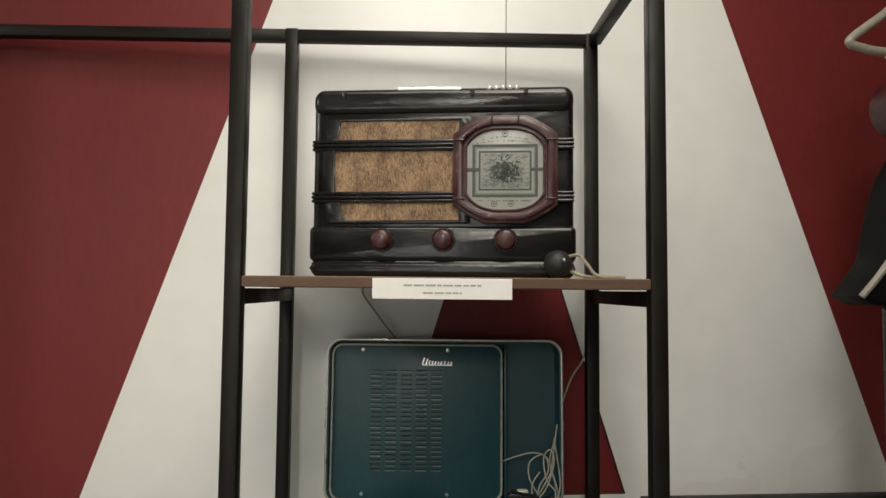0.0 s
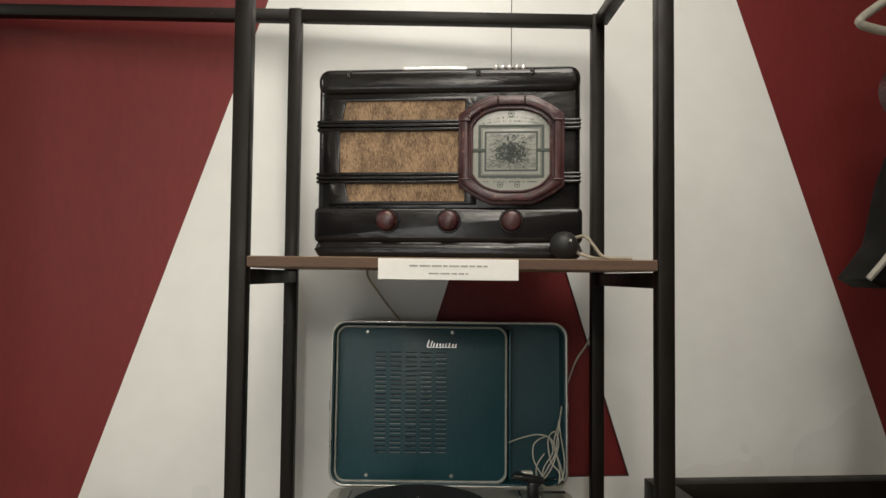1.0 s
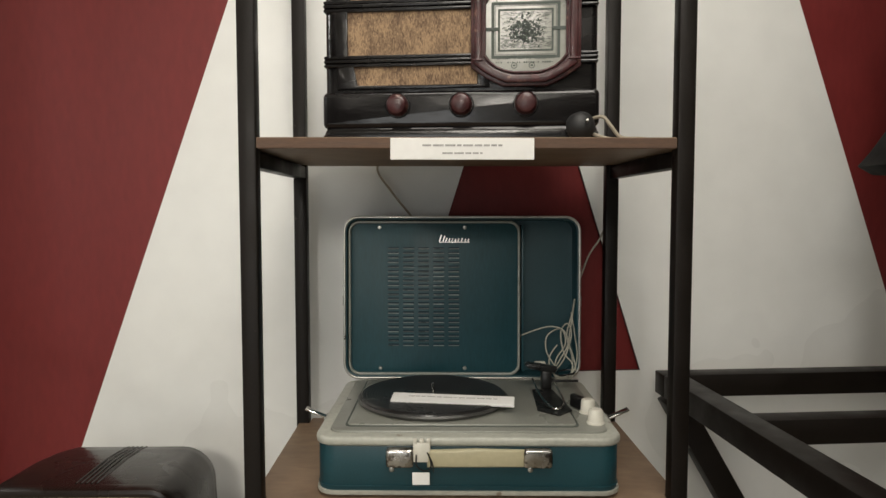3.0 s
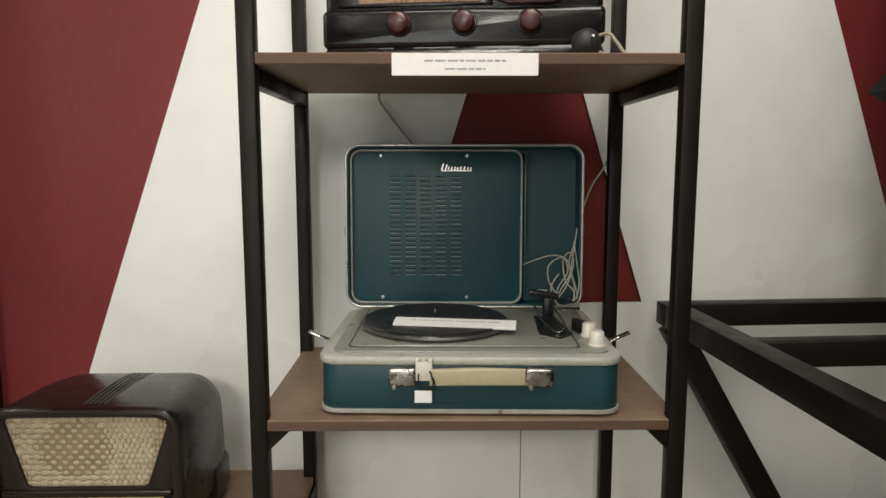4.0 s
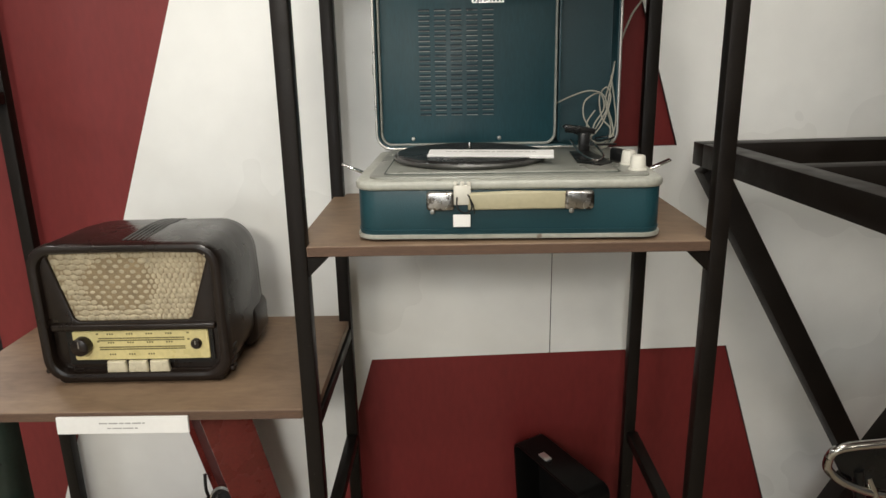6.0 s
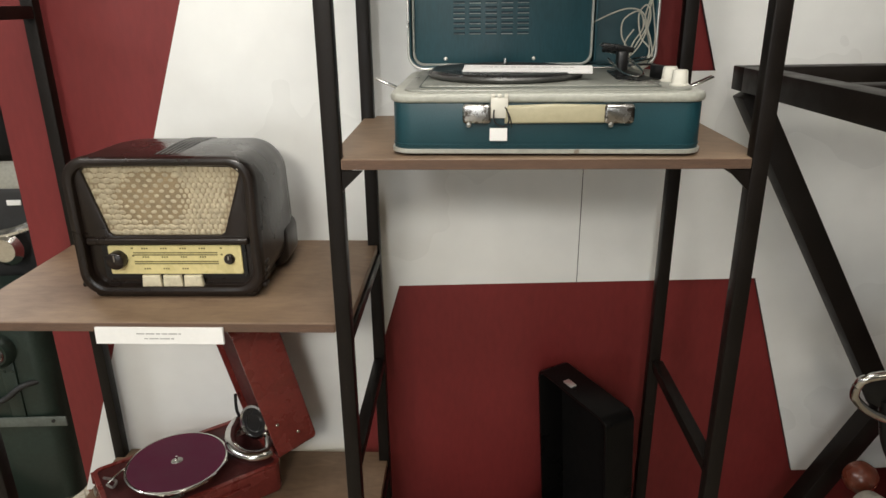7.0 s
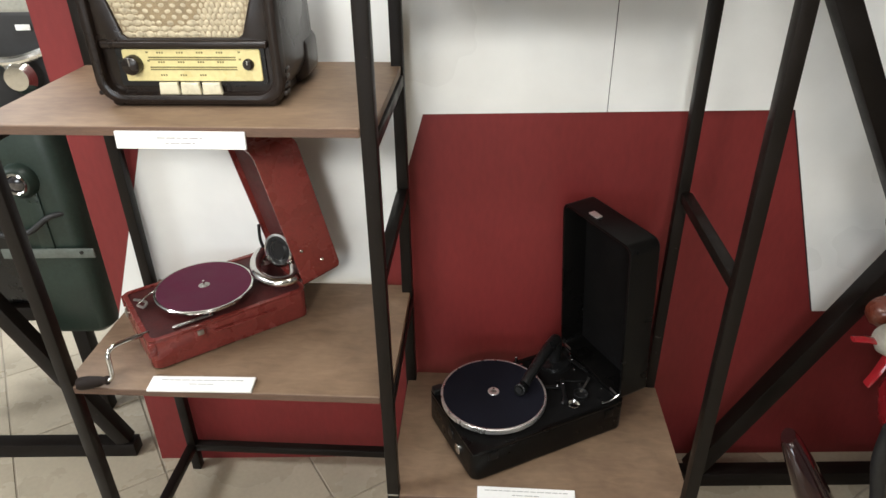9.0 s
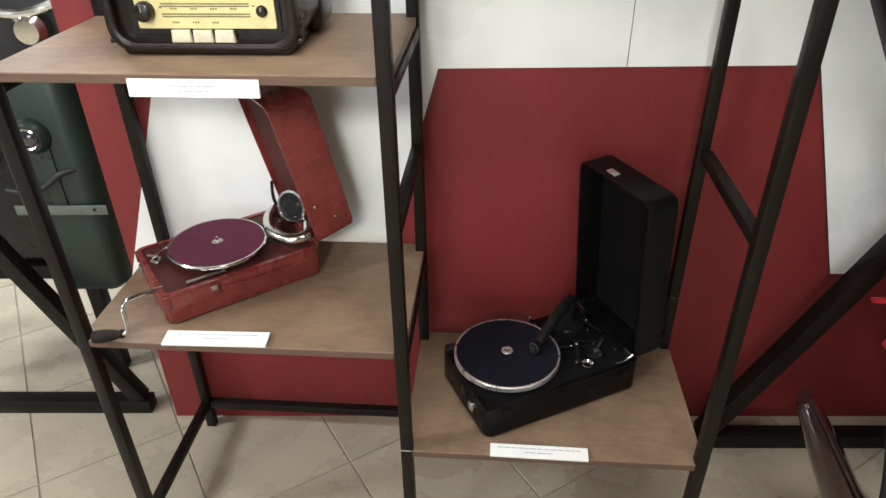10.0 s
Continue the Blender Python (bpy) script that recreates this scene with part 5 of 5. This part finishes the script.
part("linkage", bx((0.325, 0.110, BH + 0.006), (0.070, 0.005, 0.003), 0.001, m=Matrix.Translation((0.325, 0.11, 0)) @ Matrix.Rotation(radians(-28), 4, "Z") @ Matrix.Translation((-0.325, -0.11, 0))), BLACKP, black)
for x, y, ln, ang, z in ((0.285, 0.082, 0.085, 62, 0.010), (0.372, 0.150, 0.070, 100, 0.012), (0.300, 0.205, 0.060, 18, 0.006), (0.268, 0.110, 0.050, -20, 0.008)):
    part("bracket", bx((0, 0, 0), (ln, 0.009, 0.006), 0.0015, m=Matrix.Translation((x, y, BH + z)) @ Matrix.Rotation(radians(ang), 4, "Z")), BLACKP, black)
    part("screw_head", lathe([(0, 0.003), (0.0025, 0.0025), (0.0036, 0)], 12, Matrix.Translation((x + 0.3 * ln * math.cos(radians(ang)), y + 0.3 * ln * math.sin(radians(ang)), BH + z + 0.003))), CHROME, black)
part("lid_post", sweep([(0.236, 0.226, BH), (0.236, 0.226, BH + 0.016), (0.236, 0.226, BH + 0.030)], 0.004, 10), CHROME, black, "bright pin at the back edge")
part("needle_cup", lathe([(0.016, 0.0), (0.018, 0.010), (0.016, 0.011), (0.012, 0.003), (0, 0.003)], 24, Matrix.Translation((0.322, 0.062, BH - 0.003))), BLACKP, black)
part("needle_cup", lathe([(0.013, 0.0), (0.015, 0.008), (0.013, 0.009), (0.010, 0.003), (0, 0.003)], 24, Matrix.Translation((0.286, 0.040, BH - 0.003))), CHROME, black)
part("stay_rod", sweep([(BL - 0.060, 0.016, BH + 0.002), (BL - 0.03, 0.014, BH + 0.004), (BL + 0.02, 0.012, BH + 0.030)], 0.0026, 8), CHROME, black)
for x in (0.05, 0.36):
    part("latch", bx((x, -0.001, BH - 0.02), (0.024, 0.004, 0.024), 0.0015), BLACKLEA, black)
part("end_lock", bx((-0.002, 0.110, BH - 0.028), (0.004, 0.024, 0.026), 0.0015), BLACKP, black, "worn metal lock plate")
part("crank_socket", lathe([(0.013, 0), (0.013, 0.004), (0.007, 0.007), (0, 0.007)], 20, Matrix.Translation((-0.001, 0.070, 0.045)) @ Matrix.Rotation(radians(-90), 4, "Y")), CHROME, black)
part("corner_post", bx((0.016, BW - 0.020, BH + 0.006), (0.026, 0.022, 0.018), 0.004), BLACKP, black)
part("corner_guard", prism([(0.0, 0.0), (0.055, 0.0), (0.0, 0.050)], BH - 0.002, BH + 0.003, 0.001, 1, axis="z"), BLACKLEA, black)
own = bx((0, 0, 0), (0.004, 0.030, 0.016), 0.001)
bmesh.ops.transform(own, matrix=bh @ Matrix.Translation((0.427, 0.085, 0.022)), verts=own.verts)
part("lid_lock", own, NICKEL, blid, "bright metal lid lock")
own = bx((0, 0, 0), (0.150, 0.004, 0.010), 0.001)
bmesh.ops.transform(own, matrix=bh @ Matrix.Translation((0.24, 0.20, 0.056)), verts=own.verts)
part("lid_strip", own, BLACKP, blid)


# ---- steel display stands on both sides ----
def stand(m, x0, x1, depth, top, label, w=0.047):
    """A stand of thick square tube: back frame with crossed legs, side rails running forward to a front frame."""
    t = thing("display_stand", m, label, "display stand", "steel display stands")
    def bar(p, q, nm="rail", ww=w):
        return tube(p, q, ww, t, nm)
    hw = w / 2
    bar((x0, 0, top - hw), (x1, 0, top - hw))
    for x in (x0 + hw, x1 - hw):
        bar((x, -hw, top - hw), (x, -depth, top - hw))
    bar((x0, -depth - hw, top - hw), (x1, -depth - hw, top - hw))
    bar((x0 + w, -0.30, top - hw), (x1 - w, -0.30, top - hw), ww=w - 0.004)
    bar((x0, 0, hw), (x1, 0, hw))
    xa, xb = x0 + hw * 0.8 + 0.008, x1 - hw * 0.8
    mid = Vector(((xa + xb) / 2, 0, (top - w) / 2 + hw))
    bar((xa, 0.001, top - w - 0.002), (xb, 0.001, w + 0.002), "cross_leg", w + 0.002)
    d = (mid - Vector((xa, 0, w))).normalized() * w * 0.62
    bar((xa + 0.028, -0.001, w + 0.002), tuple(mid - d), "cross_leg", w + 0.002)
    bar(tuple(mid + d), (xb, -0.001, top - w - 0.002), "cross_leg", w + 0.002)
    return t


stand(pose(0, 0.368, 0), 0.750, 1.662, 0.86, 1.583, "black thick-tube steel display stand with crossed legs")
def low_stand():
    t = thing("display_stand", pose(0, 0.505, 0), "low black steel display stand with slanting legs", "display stand", "steel display stands")
    w = 0.048
    tube((-1.90, 0, w / 2), (-0.855, 0, w / 2), w, t, "rail")
    tube((-1.90, 0.20, 0.42 - w / 2), (-0.88, 0.20, 0.42 - w / 2), w, t, "rail")
    tube((-1.90, 0.0, 0.735), (-1.235, 0.0, 0.735), w, t, "rail")
    tube((-0.885, 0, w), (-1.210, 0.0, 0.735), w - 0.004, t, "leg")
    tube((-1.86, 0.20, 0.0), (-1.86, 0.20, 0.372), w - 0.004, t, "leg")
    tube((-1.04, 0.20, 0.0), (-1.04, 0.20, 0.372), w - 0.004, t, "leg")
    tube((-1.80, 0, w), (-1.52, 0.0, 0.712), w - 0.004, t, "leg")
    tube((-1.86, 0.024, 0.396), (-1.86, 0.176, 0.396), w - 0.006, t, "rail")
    tube((-1.86, 0.0, w), (-1.86, 0.0, 0.71), w - 0.006, t, "leg")
    return t


low_stand()


# ---- old machines beside the rack ----
def field_apparatus():
    """A dark green enamelled tank with a glass sight, a clamp band and a hose, standing on the low stand."""
    t = thing("green_apparatus", pose(-0.958, 0.61, 0.60), "dark green enamelled apparatus with round glass sight", "apparatus")
    own = bmesh.new()
    rows = []
    for z, gx, r in ((-0.1798, 0.085, 0.03), (-0.16, 0.108, 0.04), (0.0, 0.116, 0.05), (0.20, 0.118, 0.05), (0.36, 0.114, 0.05), (0.42, 0.100, 0.045), (0.455, 0.078, 0.04)):
        rows.append([own.verts.new((x, y, z)) for x, y in rrect(-gx, gx, -gx * 0.6, gx * 0.6, min(r, gx * 0.7), 6)])
    for p, q in zip(rows, rows[1:]):
        n = len(p)
        for i in range(n):
            own.faces.new((p[i], q[i], q[(i + 1) % n], p[(i + 1) % n]))
    own.faces.new(rows[0])
    own.faces.new(list(reversed(rows[-1])))
    part("tank", own, GREEN, t)
    sg = part("sight_housing", lathe([(0.048, -0.004), (0.046, 0.010), (0.040, 0.020), (0.034, 0.026), (0.028, 0.026)], 32, Matrix.Translation((-0.004, -0.068, 0.300)) @ FRONT), GREEN, t)
    part("sight_ring", lathe([(0.022, 0.026), (0.0265, 0.030), (0.0295, 0.026), (0.029, 0.018)], 32, Matrix.Translation((-0.004, -0.070, 0.300)) @ FRONT), CHROME, sg, "bright metal sight ring")
    part("sight_glass", lathe([(0, 0.029), (0.014, 0.027), (0.023, 0.022)], 32, Matrix.Translation((-0.004, -0.070, 0.300)) @ FRONT), GLASS, sg)
    part("strap", bx((0.012, -0.072, 0.180), (0.036, 0.007, 0.19), 0.002), GREEN, t, "vertical riveted strap")
    for z in (0.262, 0.242):
        for x in (0.002, 0.022):
            part("rivet", lathe([(0, 0.003), (0.004, 0.002), (0.005, 0)], 10, Matrix.Translation((x, -0.075, z)) @ FRONT), GREEN, t)
    part("clamp_bar", bx((0.010, -0.078, 0.094), (0.245, 0.005, 0.028), 0.0015), GREYMET, t, "grey flat clamp bar with a bolt hole")
    part("bolt", cyl((0.100, -0.0835, 0.097), (0.100, -0.079, 0.097), 0.005, seg=10), BLACKP, t)
    part("hose", sweep([(-0.12, -0.07, 0.150), (-0.06, -0.085, 0.150), (-0.01, -0.085, 0.165), (0.040, -0.080, 0.200), (0.078, -0.060, 0.205), (0.096, -0.02, 0.195)], 0.0075, 12), RUBBER, t, "black rubber hose")
    return t


field_apparatus()


def dark_machine():
    """A black engine-like machine behind the green tank, with a leather pad, cream case and chrome fittings."""
    t = thing("black_machine", pose(-1.05, 0.78, 0.0), "black enamelled old machine with leather pad and chrome", "machine")
    part("body", prism(rrect(-0.42, 0.06, 0.4205, 1.02, 0.06, 6), -0.09, 0.22, 0.03, 3), BLACKP, t)
    part("head", prism(rrect(-0.36, 0.235, 1.02, 1.30, 0.06, 6), -0.10, 0.24, 0.03, 3), RUBBER, t)
    part("pad", prism([(-0.34, 1.46), (-0.20, 1.52), (0.10, 1.50), (0.21, 1.44), (0.235, 1.38), (0.20, 1.35), (-0.30, 1.35), (-0.36, 1.40)], -0.12, 0.18, 0.025, 3), LEATHER, t, "padded black leather seat")
    part("cream_case", prism(rrect(-0.24, 0.205, 1.27, 1.40, 0.045, 5), -0.10, 0.16, 0.02, 3), CREAMRIM, t, "cream enamelled case under the pad")
    part("rear_case", prism(rrect(-0.02, 0.262, 0.4205, 1.03, 0.05, 6), -0.03, 0.20, 0.03, 3), RUBBER, t)
    part("neck", bx((-0.05, 0.05, 1.60), (0.40, 0.20, 0.22), 0.04, 3), BLACKP, t)
    part("lever", sweep([(-0.3, -0.13, 1.18), (-0.1, -0.14, 1.20), (0.08, -0.13, 1.17), (0.20, -0.12, 1.20)], 0.012, 10), CHROME, t, "bent chrome lever")
    part("cap", lathe([(0.045, 0), (0.045, 0.03), (0.03, 0.045), (0, 0.046)], 24, Matrix.Translation((0.10, -0.10, 1.13)) @ FRONT), CHROME, t, "round chrome cap")
    part("label_plate", bx((0.13, -0.103, 1.245), (0.036, 0.003, 0.014), 0.001), CARD, t, "small pale maker plate")
    part("bracket", sweep([(-0.2, -0.08, 1.53), (0.02, -0.10, 1.56), (0.16, -0.10, 1.545), (0.24, -0.08, 1.53)], 0.008, 8), BRUSHED, t)
    part("pipe", sweep([(0.16, -0.05, 0.98), (0.215, -0.07, 0.82), (0.215, -0.07, 0.68), (0.17, -0.06, 0.58), (0.02, -0.05, 0.55)], 0.020, 12), RUBBER, t, "black exhaust pipe")
    return t


dark_machine()


def pedal_car():
    """A child's pedal vehicle under the stand: only its near end is in view."""
    t = thing("pedal_car", pose(1.25, 0.06, 0.0), "red child's pedal vehicle with chrome bumper and lamp", "pedal vehicle")
    part("body", prism([(-0.02, 0.30), (-0.05, 0.40), (-0.03, 0.52), (0.10, 0.62), (0.55, 0.68), (0.60, 0.30)], 0.05, 0.26, 0.03, 3), TOYRED, t, "glossy red pressed body")
    lamp = part("lamp", lathe([(0.0, 0.040), (0.017, 0.037), (0.031, 0.024), (0.038, 0.0), (0.031, -0.024), (0.0, -0.036)], 32, Matrix.Translation((-0.158, 0.12, 0.646)) @ Matrix.Rotation(radians(90), 4, "X")), GREYBEIGE, t, "grey-white enamelled head lamp")
    part("lamp_shell", lathe([(0.0, 0.030), (0.018, 0.027), (0.033, 0.015), (0.038, 0.0), (0.034, -0.02), (0.0, -0.03)], 32, Matrix.Translation((-0.142, 0.19, 0.672)) @ FRONT), LAMPBROWN, t, "red-brown domed shell behind the lamp")
    part("red_arm", sweep([(-0.246, 0.12, 0.652), (-0.215, 0.12, 0.650), (-0.180, 0.13, 0.636), (-0.10, 0.15, 0.60)], (0.010, 0.016), 12, flat=0.5), TOYRED, t)
    part("red_arm", sweep([(-0.186, 0.11, 0.530), (-0.172, 0.11, 0.566), (-0.148, 0.12, 0.606), (-0.09, 0.14, 0.64)], (0.012, 0.016), 12, flat=0.5), TOYRED, t)
    part("lamp_cap", lathe([(0.0, 0.016), (0.010, 0.014), (0.013, 0.0)], 20, Matrix.Translation((-0.160, 0.080, 0.640)) @ FRONT), CHROME, lamp)
    part("lamp_bracket", sweep([(-0.135, 0.15, 0.60), (-0.09, 0.16, 0.56), (0.0, 0.16, 0.52)], 0.016, 10), TOYRED, t, "red lamp bracket")
    part("hoop", sweep([(-0.296, 0.06, 0.998), (-0.262, 0.05, 1.026), (-0.04, 0.04, 1.036), (0.4, 0.04, 1.02)], 0.009, 12), CHROME, t, "bent chrome tube hoop")
    part("hoop", sweep([(-0.296, 0.06, 0.998), (-0.288, 0.068, 0.965), (-0.24, 0.075, 0.925), (-0.15, 0.09, 0.885), (0.0, 0.11, 0.86), (0.4, 0.11, 0.85)], 0.009, 12), CHROME, t, "bent chrome tube hoop")
    part("basket_back", prism([(-0.272, 0.985), (-0.24, 1.012), (0.38, 1.014), (0.38, 0.872), (-0.02, 0.876), (-0.15, 0.898), (-0.25, 0.945)], 0.082, 0.092, 0.003, 2), BLACKP, t, "black basket inside the chrome hoop")
    part("steering_column", sweep([(-0.215, 0.085, 0.95), (-0.17, 0.10, 0.82), (-0.06, 0.13, 0.68), (0.05, 0.15, 0.60)], 0.011, 12), BLACKP, t)
    part("guard", sweep([(-0.19, 0.085, 0.93), (-0.12, 0.08, 0.80), (-0.03, 0.08, 0.70), (0.06, 0.10, 0.64)], 0.007, 10), CHROME, t)
    part("mudguard", sweep([(-0.378, 0.035, 0.448), (-0.366, 0.030, 0.425), (-0.338, 0.015, 0.37), (-0.292, 0.0, 0.28), (-0.222, -0.015, 0.15), (-0.150, -0.02, 0.06)], (0.026, 0.088), 20, flat=0.6), GLOSSMAR, t, "glossy dark maroon curved mudguard")
    part("bumper", sweep([(-0.236, -0.06, 0.56), (-0.233, -0.06, 0.47), (-0.208, -0.06, 0.376), (-0.176, -0.06, 0.246), (-0.147, -0.06, 0.08)], 0.015, 14), RUBBER, t, "curved black rubber bumper tube")
    for x in (0.10, 0.58):
        w = part("wheel", lathe([(0.10, -0.018), (0.15, -0.022), (0.165, -0.012), (0.168, 0.0), (0.165, 0.012), (0.15, 0.022), (0.10, 0.018)], 40, Matrix.Translation((x + 0.05, 0.06, 0.168)) @ FRONT), RUBBER, t, "black rubber tyre")
        part("hub", lathe([(0, 0.02), (0.05, 0.018), (0.10, 0.012), (0.10, -0.012), (0, -0.02)], 32, Matrix.Translation((x + 0.05, 0.06, 0.168)) @ FRONT), BRUSHED, w)
    return t


pedal_car()


def bicycle_part():
    """An upright old bicycle on top of the stand, of which the handlebar end and saddle nose are in view."""
    t = thing("old_bicycle", pose(1.26, 0.19, 1.583), "old bicycle with pale handlebar and leather saddle bag", "bicycle")
    part("handlebar", sweep([(0.10, 0.0, 1.03), (-0.04, 0.0, 1.005), (-0.10, 0.0, 0.965), (-0.155, 0.0, 0.925), (-0.160, 0.0, 0.912), (-0.14, 0.0, 0.905), (-0.09, 0.0, 0.898), (0.10, 0.01, 0.895)], 0.0085, 12), GREYBEIGE, t, "pale bent handlebar tube")
    part("clamp", bx((-0.055, 0.0, 0.893), (0.06, 0.02, 0.014), 0.003), CHROME, t)
    part("lamp_housing", lathe([(0, 0.05), (0.04, 0.045), (0.06, 0.02), (0.06, -0.03), (0, -0.04)], 32, Matrix.Translation((-0.028, 0.02, 0.795)) @ FRONT), MAROON, t, "dark red lamp shell")
    part("saddle_bag", prism([(-0.180, 0.424), (-0.155, 0.452), (-0.125, 0.492), (-0.116, 0.530), (-0.100, 0.60), (-0.078, 0.66), (-0.052, 0.70), (0.20, 0.72), (0.20, 0.42), (-0.08, 0.405), (-0.15, 0.408)], -0.04, 0.06, 0.012, 3), LEATHER, t, "dark leather bag with pale piping")
    part("piping", sweep([(-0.184, -0.044, 0.424), (-0.159, -0.050, 0.456), (-0.131, -0.050, 0.492)], 0.0062, 8), GREYBEIGE, t)
    part("piping", sweep([(-0.126, -0.050, 0.508), (-0.113, -0.052, 0.58), (-0.091, -0.052, 0.645), (-0.058, -0.050, 0.698), (0.0, -0.048, 0.722)], 0.0075, 8), GREYBEIGE, t)
    part("buckle", bx((-0.116, -0.044, 0.520), (0.012, 0.008, 0.010), 0.002), CHROME, t)
    part("seat_post", bx((-0.070, 0.0, 0.2), (0.055, 0.05, 0.42), 0.01, 3), BLACKP, t, "black frame tube")
    part("steering_post", cyl((0.06, 0.02, 0.0), (0.06, 0.02, 1.02), 0.018, seg=16), BLACKP, t)
    return t


bicycle_part()


# ---- tiled floor ----
tagged(part("floor", bx(((HL + HR) / 2, (HB + HF) / 2, -0.053), (HR - HL, HB - HF, 0.1)), GROUT, smooth=False), "beige ceramic tile floor laid at an angle", "floor", kind="structure")
floor = bpy.data.objects["floor"]
TS = 0.386
GA = math.atan2(0.53, 0.848)
E2, E1 = Vector((math.cos(GA), math.sin(GA))), Vector((-math.sin(GA), math.cos(GA)))
own = bx((0, 0, -0.004), (TS - 0.005, TS - 0.005, 0.008), 0.0012, 1)
tile_mesh = bpy.data.meshes.new("tile")
own.to_mesh(tile_mesh)
tile_mesh.materials.append(TILE)
rnd = random.Random(11)
spots = []
for i in range(-32, 32):
    for j in range(-32, 32):
        p = Vector((-1.07, 0.212)) + E2 * TS * (i + 0.5) + E1 * TS * (j + 0.5)
        if HL - 0.15 < p.x < HR + 0.15 and HF - 0.15 < p.y < HB + 0.15:
            spots.append(p)
spots.sort(key=lambda p: (p - Vector((-0.2, 0.1))).length)
for p in spots[:290]:
    o = new("tile", tile_mesh)
    o.matrix_world = pose(p.x, p.y, rnd.uniform(-0.0004, 0.0), rnd.uniform(-0.05, 0.05), rnd.uniform(-0.05, 0.05), math.degrees(GA))
    o.parent = floor
rest = bmesh.new()
for p in spots[290:]:
    rest.from_mesh(tile_mesh)
    bmesh.ops.transform(rest, matrix=pose(p.x, p.y, 0, 0, 0, math.degrees(GA)), verts=rest.verts[-len(tile_mesh.vertices):])
own.free()
tagged(part("far_tiles", rest, TILE, floor, smooth=False), kind="stuff")
